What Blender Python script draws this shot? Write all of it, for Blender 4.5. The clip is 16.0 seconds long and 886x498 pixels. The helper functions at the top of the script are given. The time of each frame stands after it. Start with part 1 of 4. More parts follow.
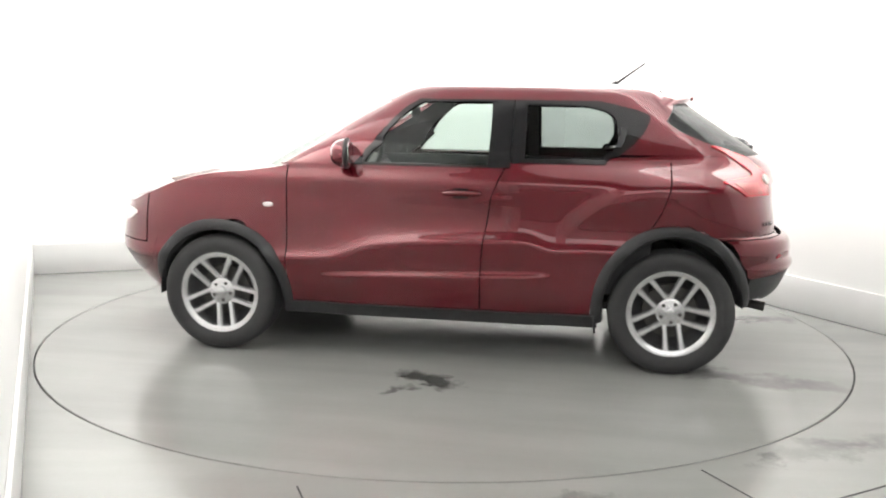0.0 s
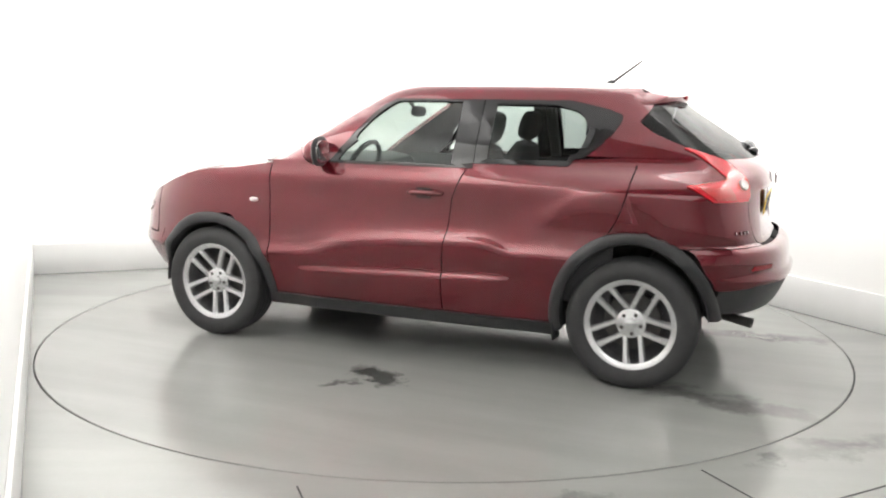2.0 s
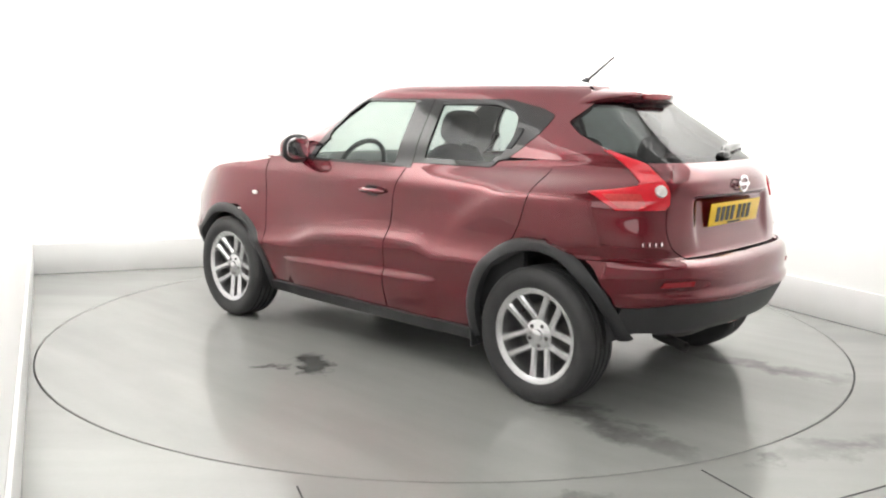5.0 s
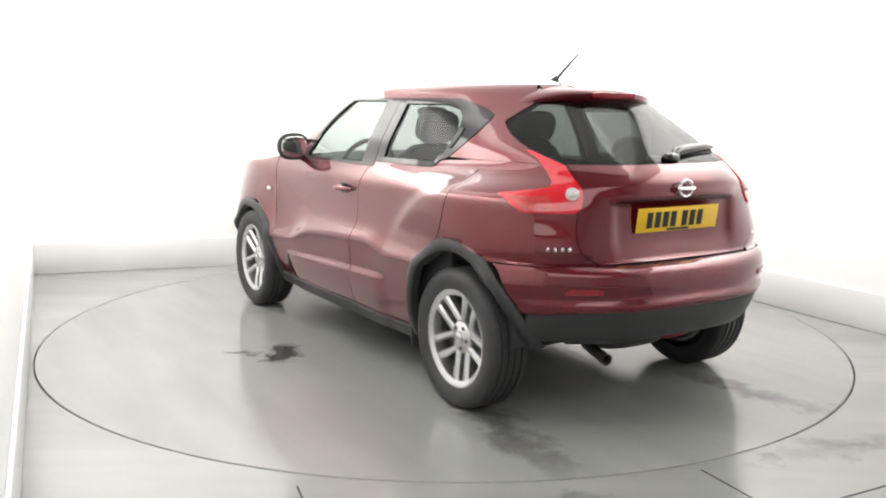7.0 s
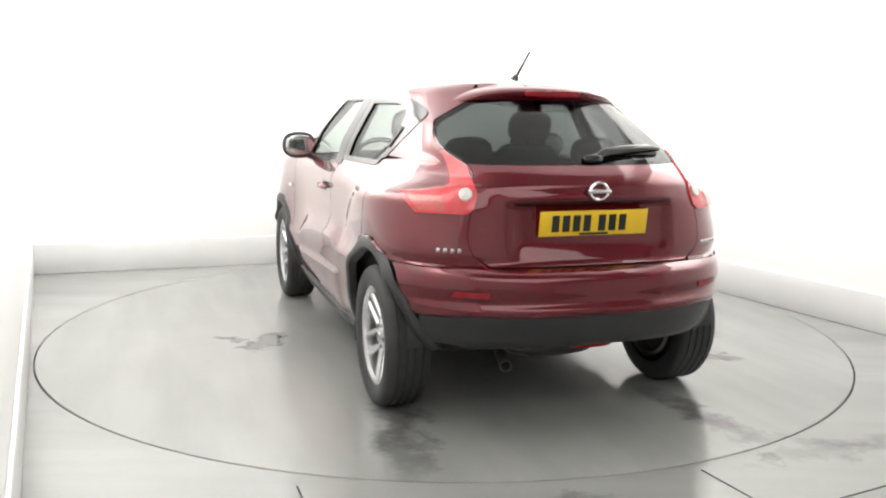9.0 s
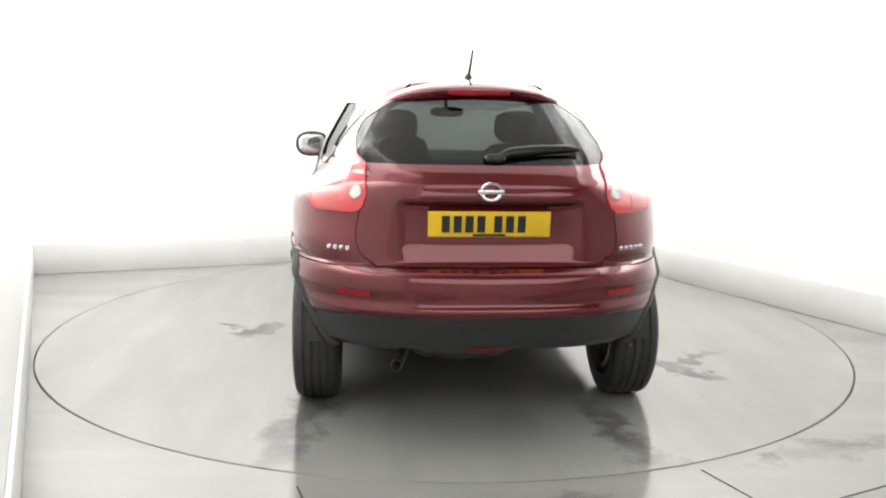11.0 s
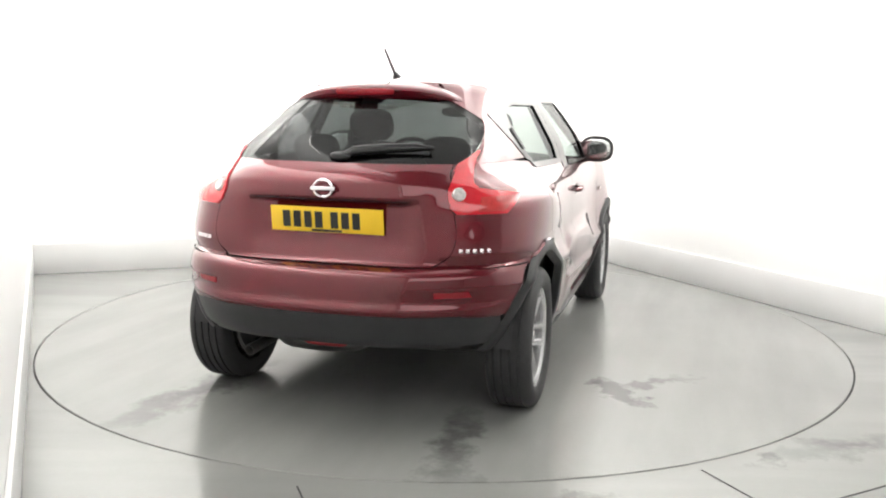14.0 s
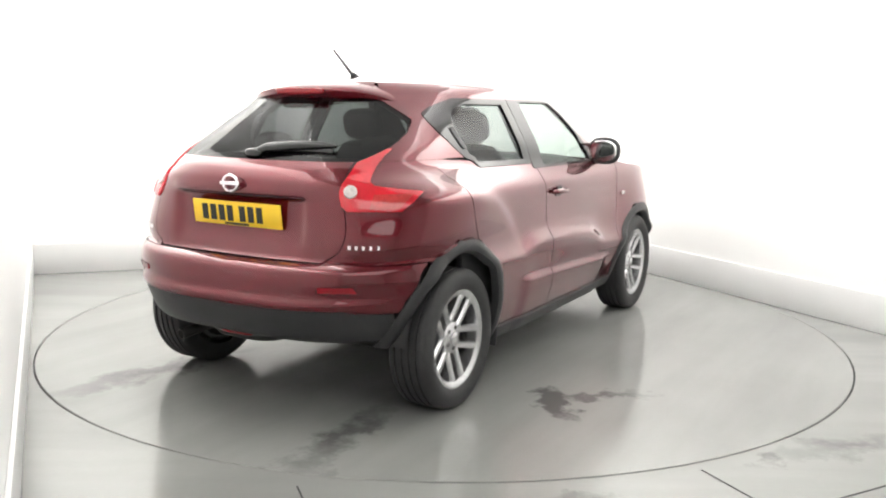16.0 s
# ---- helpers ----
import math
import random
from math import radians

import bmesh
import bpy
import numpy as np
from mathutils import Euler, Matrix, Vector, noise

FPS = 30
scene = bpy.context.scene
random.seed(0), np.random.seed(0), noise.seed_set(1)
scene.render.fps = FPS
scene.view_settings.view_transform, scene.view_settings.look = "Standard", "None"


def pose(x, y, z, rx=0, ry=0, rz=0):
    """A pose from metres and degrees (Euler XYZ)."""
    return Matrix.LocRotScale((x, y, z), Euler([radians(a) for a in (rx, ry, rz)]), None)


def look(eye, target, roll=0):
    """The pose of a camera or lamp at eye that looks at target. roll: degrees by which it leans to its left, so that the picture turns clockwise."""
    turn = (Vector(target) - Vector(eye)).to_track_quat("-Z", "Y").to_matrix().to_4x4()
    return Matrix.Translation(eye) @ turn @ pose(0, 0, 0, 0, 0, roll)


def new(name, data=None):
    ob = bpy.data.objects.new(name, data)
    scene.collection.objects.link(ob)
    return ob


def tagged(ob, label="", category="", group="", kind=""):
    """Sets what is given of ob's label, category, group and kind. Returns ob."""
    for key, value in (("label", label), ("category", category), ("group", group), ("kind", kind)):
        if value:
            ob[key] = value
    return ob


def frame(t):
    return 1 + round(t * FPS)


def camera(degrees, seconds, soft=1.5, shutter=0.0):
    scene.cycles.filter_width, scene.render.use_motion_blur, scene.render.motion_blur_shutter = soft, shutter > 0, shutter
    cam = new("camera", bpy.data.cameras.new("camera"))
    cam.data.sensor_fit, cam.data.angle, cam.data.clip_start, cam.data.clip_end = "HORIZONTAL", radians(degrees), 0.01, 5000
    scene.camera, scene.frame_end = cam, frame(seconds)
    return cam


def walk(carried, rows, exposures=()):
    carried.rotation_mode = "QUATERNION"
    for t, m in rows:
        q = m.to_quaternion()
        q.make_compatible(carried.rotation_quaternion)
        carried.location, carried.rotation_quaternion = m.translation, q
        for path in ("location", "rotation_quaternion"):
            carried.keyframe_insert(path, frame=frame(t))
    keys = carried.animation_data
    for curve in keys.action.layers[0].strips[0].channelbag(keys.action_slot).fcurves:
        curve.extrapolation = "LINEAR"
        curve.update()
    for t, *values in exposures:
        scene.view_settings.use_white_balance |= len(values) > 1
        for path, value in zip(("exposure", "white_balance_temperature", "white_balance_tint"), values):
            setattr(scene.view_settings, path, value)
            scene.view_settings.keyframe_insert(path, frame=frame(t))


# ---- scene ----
# ---------------------------------------------------------------- camera
cam = camera(53.83, 16.0, soft=2.0)
EYE = (0.0, -5.5724, 1.4105)
AIM = (EYE[0] - 0.00275246 * 5, EYE[1] + 0.98686294 * 5, EYE[2] - 0.16153628 * 5)
walk(cam, [(0, look(EYE, AIM, 0.84)), (16, look(EYE, AIM, 0.84))])
scene.view_settings.exposure = 0.0

# ---------------------------------------------------------------- world and lamps
TABLE_R = 2.44          # turntable radius
CEIL = 3.5              # ceiling height
world = bpy.data.worlds.new("world")
world.use_nodes = True
world.node_tree.nodes["Background"].inputs[0].default_value = (0.9, 0.95, 1.0, 1)
world.node_tree.nodes["Background"].inputs[1].default_value = 0.2
scene.world = world


def area(x, y, z, sx, sy, watts, aim=None, color=(1.0, 0.985, 0.955)):
    d = bpy.data.lights.new("unseen_ceiling_lamp", "AREA")
    d.shape, d.size, d.size_y, d.energy, d.color = "RECTANGLE", sx, sy, watts, color
    ob = new("unseen_ceiling_lamp", d)
    ob.matrix_world = look((x, y, z), aim or (x, y + 0.001, 0))
    return ob


# one wide diffused light ceiling over the turntable
LIGHT_BOX = (0.1, 0.0, 4.4, 3.8)
area(LIGHT_BOX[0], LIGHT_BOX[1], CEIL - 0.06, LIGHT_BOX[2], LIGHT_BOX[3], 60)
# one wide diffused light panel in the hall behind the camera
area(0.5, -6.6, CEIL - 0.08, 7.5, 4.2, 230)
# unseen strip lamps, added under the ceiling to brighten the walls
for lx, ly, ax, ay, ln, power in ((-0.86, 1.29, -1.20, 2.20, 3.4, 58), (1.60, -0.13, 2.45, 0.34, 4.8, 78), (-1.44, -0.50, -2.30, -0.90, 4.6, 66)):
    area(lx, ly, CEIL - 0.15, ln, 0.6, power * ln, aim=(ax, ay, 3.22))

# ---------------------------------------------------------------- materials
def material(name, color, rough=0.5, metal=0.0, coat=0.0, spec=0.5, var=0.0, scale=8.0, bump=0.0, bscale=60.0, rvar=0.0, emit=0.0):
    m = bpy.data.materials.new(name)
    m.use_nodes = True
    nt = m.node_tree
    b = nt.nodes["Principled BSDF"]
    b.inputs["Base Color"].default_value = (*color, 1)
    b.inputs["Roughness"].default_value = rough
    b.inputs["Metallic"].default_value = metal
    b.inputs["Coat Weight"].default_value = coat
    b.inputs["Coat Roughness"].default_value = 0.02
    b.inputs["Coat IOR"].default_value = 1.52
    b.inputs["Specular IOR Level"].default_value = spec
    if emit:
        b.inputs["Emission Color"].default_value = (*color, 1)
        b.inputs["Emission Strength"].default_value = emit
    if var or bump or rvar:
        co = nt.nodes.new("ShaderNodeTexCoord")
        n1 = nt.nodes.new("ShaderNodeTexNoise")
        n1.inputs["Scale"].default_value, n1.inputs["Detail"].default_value = scale, 6
        nt.links.new(co.outputs["Object"], n1.inputs["Vector"])
        n2 = nt.nodes.new("ShaderNodeTexNoise")
        n2.inputs["Scale"].default_value, n2.inputs["Detail"].default_value = bscale, 3
        nt.links.new(co.outputs["Object"], n2.inputs["Vector"])
        if var:
            mix = nt.nodes.new("ShaderNodeMix")
            mix.data_type = "RGBA"
            mix.inputs["A"].default_value = (*[c * (1 - var) for c in color], 1)
            mix.inputs["B"].default_value = (*[min(1, c * (1 + var)) for c in color], 1)
            nt.links.new(n1.outputs["Fac"], mix.inputs["Factor"])
            nt.links.new(mix.outputs["Result"], b.inputs["Base Color"])
        if rvar:
            mr = nt.nodes.new("ShaderNodeMapRange")
            mr.inputs["To Min"].default_value, mr.inputs["To Max"].default_value = max(0.02, rough - rvar), rough + rvar
            mr.inputs["From Min"].default_value, mr.inputs["From Max"].default_value = 0.3, 0.7
            nt.links.new(n1.outputs["Fac"], mr.inputs["Value"])
            nt.links.new(mr.outputs["Result"], b.inputs["Roughness"])
        if bump:
            bp = nt.nodes.new("ShaderNodeBump")
            bp.inputs["Strength"].default_value, bp.inputs["Distance"].default_value = bump, 0.004
            nt.links.new(n2.outputs["Fac"], bp.inputs["Height"])
            nt.links.new(bp.outputs["Normal"], b.inputs["Normal"])
    return m


def glass(name, tint, gloss_rough=0.0, base=0.03):
    """Thin window glass: tinted see-through with gloss that grows towards grazing."""
    m = bpy.data.materials.new(name)
    m.use_nodes = True
    nt = m.node_tree
    nt.nodes.remove(nt.nodes["Principled BSDF"])
    out = nt.nodes["Material Output"]
    tr, gl, mx, lw, pw, ma = (nt.nodes.new("ShaderNode" + k) for k in ("BsdfTransparent", "BsdfGlossy", "MixShader", "LayerWeight", "Math", "Math"))
    tr.inputs[0].default_value = (*tint, 1)
    gl.inputs["Roughness"].default_value = gloss_rough
    lw.inputs["Blend"].default_value = 0.5
    pw.operation, ma.operation = "POWER", "MULTIPLY_ADD"
    pw.inputs[1].default_value = 4.5
    ma.inputs[1].default_value, ma.inputs[2].default_value = 0.5, base
    nt.links.new(lw.outputs["Facing"], pw.inputs[0])
    nt.links.new(pw.outputs[0], ma.inputs[0])
    nt.links.new(ma.outputs[0], mx.inputs[0])
    nt.links.new(tr.outputs[0], mx.inputs[1])
    nt.links.new(gl.outputs[0], mx.inputs[2])
    nt.links.new(mx.outputs[0], out.inputs["Surface"])
    return m


def concrete(name, color, spots=()):
    """Sealed grey floor with faint clouds, scuffs and darker patches, most of them damp, of their own shape (x, y, rx,
    ry, turn, depth).
    """
    m = bpy.data.materials.new(name)
    m.use_nodes = True
    nt = m.node_tree
    b = nt.nodes["Principled BSDF"]
    co = nt.nodes.new("ShaderNodeTexCoord")

    def node(kind, **ins):
        n = nt.nodes.new("ShaderNode" + kind)
        for k, v in ins.items():
            n.inputs[k].default_value = v
        return n

    def math_(op, a, c):
        n = nt.nodes.new("ShaderNodeMath")
        n.operation = op
        for i, v in enumerate((a, c)):
            if isinstance(v, (int, float)):
                n.inputs[i].default_value = v
            else:
                nt.links.new(v, n.inputs[i])
        return n.outputs[0]

    big, fine = node("TexNoise", Scale=0.9, Detail=5.0, Roughness=0.5), node("TexNoise", Scale=38.0, Detail=4.0)
    for n in (big, fine):
        nt.links.new(co.outputs["Object"], n.inputs["Vector"])
    wob = node("TexNoise", Scale=5.0, Detail=5.0, Roughness=0.65)
    nt.links.new(co.outputs["Object"], wob.inputs["Vector"])
    off = nt.nodes.new("ShaderNodeVectorMath")
    off.operation = "MULTIPLY_ADD"
    off.inputs[1].default_value = (0.5, 0.5, 0.0)
    nt.links.new(wob.outputs["Color"], off.inputs[0])
    nt.links.new(co.outputs["Object"], off.inputs[2])
    streak_map = nt.nodes.new("ShaderNodeMapping")
    streak_map.inputs["Rotation"].default_value = (0, 0, radians(28))
    streak_map.inputs["Scale"].default_value = (0.55, 3.2, 1)
    nt.links.new(co.outputs["Object"], streak_map.inputs["Vector"])
    streak = node("TexNoise", Scale=1.1, Detail=4.0, Roughness=0.5)
    nt.links.new(streak_map.outputs[0], streak.inputs["Vector"])
    wet = node("MapRange", **{"From Min": 0.36, "From Max": 0.68, "To Min": 0.0, "To Max": 1.0})
    nt.links.new(streak.outputs["Fac"], wet.inputs["Value"])
    damp = None
    for x, y, rx, ry, turn, depth in spots:
        mp = nt.nodes.new("ShaderNodeMapping")
        mp.vector_type = "TEXTURE"
        mp.inputs["Location"].default_value = (x + 0.25, y + 0.25, 0)
        mp.inputs["Rotation"].default_value = (0, 0, radians(turn))
        mp.inputs["Scale"].default_value = (rx, ry, 1)
        nt.links.new(off.outputs[0], mp.inputs["Vector"])
        ln = nt.nodes.new("ShaderNodeVectorMath")
        ln.operation = "LENGTH"
        nt.links.new(mp.outputs[0], ln.inputs[0])
        mr = node("MapRange", **{"From Min": 0.62 if depth > 0.8 else 0.25, "From Max": 1.12 if depth > 0.8 else 1.25, "To Min": depth, "To Max": 0.0})
        nt.links.new(ln.outputs["Value"], mr.inputs["Value"])
        damp = mr.outputs[0] if damp is None else math_("MAXIMUM", damp, mr.outputs[0])
    shade = math_("ADD", math_("MULTIPLY", big.outputs["Fac"], 0.30), math_("MULTIPLY", fine.outputs["Fac"], 0.04))
    val = math_("SUBTRACT", math_("ADD", shade, 0.88), math_("MULTIPLY", wet.outputs[0], 0.12))
    rough = math_("SUBTRACT", math_("ADD", math_("MULTIPLY", big.outputs["Fac"], 0.16), 0.125), math_("MULTIPLY", wet.outputs[0], 0.09))
    if damp is not None:
        val = math_("MULTIPLY", val, math_("SUBTRACT", 1.0, math_("MULTIPLY", damp, 0.72)))
        rough = math_("SUBTRACT", rough, math_("MULTIPLY", damp, 0.06))
    vm = nt.nodes.new("ShaderNodeVectorMath")
    vm.operation = "SCALE"
    vm.inputs[0].default_value = color
    nt.links.new(val, vm.inputs["Scale"])
    nt.links.new(vm.outputs[0], b.inputs["Base Color"])
    nt.links.new(rough, b.inputs["Roughness"])
    bp = node("Bump", Strength=0.06, Distance=0.003)
    nt.links.new(fine.outputs["Fac"], bp.inputs["Height"])
    nt.links.new(bp.outputs[0], b.inputs["Normal"])
    return m


PAINT = material("red_paint", (0.120, 0.0030, 0.0098), 0.27, 0.5, 1.0, spec=0.2, var=0.06, scale=2.0)
PAINT.node_tree.nodes["Principled BSDF"].inputs["Coat IOR"].default_value = 1.56
BLACK = material("black_plastic", (0.030, 0.0305, 0.032), 0.45, spec=0.4, var=0.2, scale=12, bump=0.15, bscale=400)
GLOSSBLACK = material("gloss_black", (0.012, 0.012, 0.013), 0.07, spec=0.5)
RUBBER = material("tyre_rubber", (0.029, 0.029, 0.030), 0.65, var=0.25, scale=18, bump=0.2, bscale=160)
ALLOY = material("silver_alloy", (0.62, 0.62, 0.63), 0.26, 0.85, var=0.05, scale=20)
DARKMETAL = material("dark_metal", (0.07, 0.068, 0.065), 0.5, 0.7, var=0.3, scale=15)
CHROME = material("chrome", (0.82, 0.82, 0.84), 0.08, 1.0)
FABRIC = material("grey_fabric", (0.035, 0.036, 0.04), 0.9, var=0.2, scale=40, bump=0.3, bscale=300)
TRIM = material("interior_plastic", (0.03, 0.03, 0.032), 0.65, var=0.15, scale=30)
LINER = material("headliner_cloth", (0.45, 0.45, 0.43), 0.9, var=0.05, scale=30)
GLASS = glass("clear_glass", (0.66, 0.73, 0.70))
TINT = glass("tinted_glass", (0.46, 0.50, 0.49))
PRIVACY = glass("privacy_glass", (0.105, 0.115, 0.115), base=0.028)
MIRROR = material("mirror_glass", (0.9, 0.9, 0.9), 0.02, 1.0)
REDLENS = material("red_lens", (0.58, 0.014, 0.026), 0.08, coat=0.8, var=0.25, scale=22)
REFLECTOR = material("dull_red_reflector", (0.24, 0.006, 0.012), 0.2, coat=0.3, var=0.2, scale=40)
ORANGELENS = material("amber_lens", (0.48, 0.040, 0.040), 0.14, coat=0.8, var=0.3, scale=60)
WHITELENS = material("clear_lens", (0.55, 0.50, 0.49), 0.12, coat=1.0, var=0.5, scale=60)
YELLOW = material("plate_yellow", (0.80, 0.52, 0.02), 0.35, var=0.04, scale=30)
INK = material("plate_ink", (0.012, 0.012, 0.012), 0.4)
WALL = material("white_wall_paint", (0.84, 0.84, 0.83), 0.55, var=0.03, scale=1.4, bump=0.08, bscale=50)
KICK = material("white_board_scuffed", (0.66, 0.66, 0.655), 0.4, var=0.06, scale=3.0)
CEILING = material("ceiling_paint", (0.30, 0.30, 0.30), 0.7, var=0.02, scale=2)
HALL = material("pale_hall_paint", (0.72, 0.72, 0.71), 0.7, var=0.1, scale=1.5)
PIT = material("pit_dark", (0.02, 0.02, 0.02), 0.8, var=0.2)
FLOOR = concrete("floor_grey_sealed", (0.250, 0.254, 0.243), [(1.75, -2.0, 0.33, 0.10, 20, 0.55), (1.35, -2.15, 0.10, 0.05, 60, 0.5), (2.35, 0.35, 0.10, 0.05, 30, 0.5), (0.45, -2.62, 0.22, 0.07, 0, 0.5)])
DISC = concrete("turntable_grey_sealed", (0.250, 0.254, 0.243), [
    (-0.13, 1.18, 0.20, 0.10, 150, 0.95), (0.02, 1.36, 0.08, 0.05, 60, 0.8), (-1.75, 0.80, 0.55, 0.12, 168, 0.75), (-1.95, -0.60, 0.42, 0.10, 8, 0.75),
    # the last two broad, faint patches darken the disc beneath the car's middle
    (-1.05, -1.25, 0.22, 0.10, 40, 0.85), (-0.85, -1.35, 0.30, 0.06, 130, 0.7), (-0.6, 0.1, 0.75, 0.45, 0, 0.35), (0.85, -0.1, 0.6, 0.4, 20, 0.3)])

# ---------------------------------------------------------------- mesh helpers
def link_mesh(name, verts, faces, mat, smooth=True, parent=None, label=""):
    me = bpy.data.meshes.new(name)
    me.from_pydata([tuple(v) for v in verts], [], faces)
    me.update()
    for mm in (mat if isinstance(mat, (list, tuple)) else [mat]):
        me.materials.append(mm)
    if smooth:
        me.polygons.foreach_set("use_smooth", [True] * len(me.polygons))
        me.set_sharp_from_angle(angle=radians(38))
    ob = new(name, me)
    ob.parent = parent
    return tagged(ob, label)


def part(name, bm, mat, parent, label="", smooth=True):
    me = bpy.data.meshes.new(name)
    bmesh.ops.recalc_face_normals(bm, faces=bm.faces)
    bm.to_mesh(me)
    bm.free()
    me.materials.append(mat)
    if smooth:
        me.polygons.foreach_set("use_smooth", [True] * len(me.polygons))
        me.set_sharp_from_angle(angle=radians(35))
    ob = new(name, me)
    ob.parent = parent
    return tagged(ob, label)


def box(size, at=(0, 0, 0), bevel=0.0, seg=2, rot=None, bm=None):
    """A bevelled block, added to bm if given."""
    own = bmesh.new()
    bmesh.ops.create_cube(own, size=1.0)
    bmesh.ops.scale(own, vec=size, verts=own.verts)
    if bevel:
        bmesh.ops.bevel(own, geom=own.edges[:], offset=bevel, segments=seg, profile=0.5, affect="EDGES", clamp_overlap=True)
    m = Matrix.Translation(at) @ (rot or Matrix())
    bmesh.ops.transform(own, matrix=m, verts=own.verts)
    if bm is None:
        return own
    me = bpy.data.meshes.new("tmp")
    own.to_mesh(me)
    own.free()
    bm.from_mesh(me)
    bpy.data.meshes.remove(me)
    return bm


def revolve(profile, seg=48, closed=False):
    """Turns (radius, y) points about the y axis."""
    verts, faces, n = [], [], len(profile)
    for i in range(seg):
        a = 2 * math.pi * i / seg
        verts += [(r * math.cos(a), y, r * math.sin(a)) for r, y in profile]
    for i in range(seg):
        j = (i + 1) % seg
        for k in range(n if closed else n - 1):
            k2 = (k + 1) % n
            faces.append((i * n + k, j * n + k, j * n + k2, i * n + k2))
    return verts, faces


def tube(points, radius, seg=10, bm=None):
    """A round bar along points (with end caps); radius may be a list."""
    bm = bm or bmesh.new()
    rad = radius if isinstance(radius, (list, tuple)) else [radius] * len(points)
    rings = []
    for i, p in enumerate(points):
        p = Vector(p)
        d = (Vector(points[min(i + 1, len(points) - 1)]) - Vector(points[max(i - 1, 0)])).normalized()
        a = d.orthogonal().normalized() if not rings else (last - d * last.dot(d)).normalized()
        last = a
        b = d.cross(a)
        rings.append([bm.verts.new(p + (a * math.cos(2 * math.pi * k / seg) + b * math.sin(2 * math.pi * k / seg)) * rad[i]) for k in range(seg)])
    for r0, r1 in zip(rings, rings[1:]):
        for k in range(seg):
            bm.faces.new((r0[k], r0[(k + 1) % seg], r1[(k + 1) % seg], r1[k]))
    bm.faces.new(rings[0][::-1])
    bm.faces.new(rings[-1])
    return bm


def pillow(size, at, power=4.0, rot=None, seg=20, bm=None):
    """A soft rounded block (superellipsoid)."""
    bm = bm or bmesh.new()
    own = bmesh.new()
    bmesh.ops.create_uvsphere(own, u_segments=seg, v_segments=seg // 2, radius=1)
    for v in own.verts:
        c = v.co
        s = (abs(c.x) ** power + abs(c.y) ** power + abs(c.z) ** power) ** (-1 / power)
        v.co = Vector((c.x * s * size[0] / 2, c.y * s * size[1] / 2, c.z * s * size[2] / 2))
    bmesh.ops.transform(own, matrix=Matrix.Translation(at) @ (rot or Matrix()), verts=own.verts)
    me = bpy.data.meshes.new("tmp")
    own.to_mesh(me)
    own.free()
    bm.from_mesh(me)
    bpy.data.meshes.remove(me)
    return bm


# ---------------------------------------------------------------- the studio
FLOOR_Z = 0.0
CORNER_L, CORNER_B = Vector((-3.36, 1.42, 0)), Vector((1.15, 3.085, 0))
LEFT_END, RIGHT_END = Vector((-0.63, -4.56, 0)), Vector((4.55, -3.42, 0))


def studio_floor():
    seg = 128
    verts, faces = [], []
    gap = TABLE_R + 0.008
    for k in range(seg):
        a = 2 * math.pi * k / seg
        c, s = math.cos(a), math.sin(a)
        m = 14 / max(abs(c), abs(s))
        verts += [(gap * c, gap * s, -0.10), (gap * c, gap * s, -0.003), ((gap + 0.003) * c, (gap + 0.003) * s, 0), (3.2 * c, 3.2 * s, 0), (m * c, m * s, 0)]
    for k in range(seg):
        j = (k + 1) % seg
        for q in range(4):
            faces.append((5 * k + q, 5 * k + q + 1, 5 * j + q + 1, 5 * j + q))
    ob = link_mesh("floor", verts, faces, FLOOR)
    tagged(ob, "smooth grey sealed concrete floor round the turntable", "floor", kind="structure")
    pit = link_mesh("floor_pit", [(x, y, -0.09) for x, y in ((-2.6, -2.6), (2.6, -2.6), (2.6, 2.6), (-2.6, 2.6))], [(0, 1, 2, 3)], PIT, False)
    tagged(pit, "dark pit beneath the turntable", "floor", kind="structure")
    return ob


def wall_run(name, a, b, label, h=CEIL, thick=0.12, side=1, kick=0.25, mat=None):
    d = (b - a).normalized()
    n = Vector((-d.y, d.x, 0)) * side      # outwards
    rot = Matrix(((d.x, n.x, 0, 0), (d.y, n.y, 0, 0), (0, 0, 1, 0), (0, 0, 0, 1)))
    mid, ln = (a + b) / 2, (b - a).length
    ext = 0.24 if kick else 0.0
    wall = part(name, box((ln + ext, thick, h), mid + n * (thick / 2 + 0.02) + Vector((0, 0, h / 2)), 0, rot=rot), mat or WALL, None, smooth=False)
    tagged(wall, label, "wall", kind="structure")
    if kick:
        k = part("baseboard_panel", box((ln, 0.018, kick), mid + n * 0.0095 + Vector((0, 0, kick / 2 + 0.002)), 0.004, rot=rot), KICK, wall)
        tagged(k, "low white kick board along the wall foot", kind="structure")
    return wall


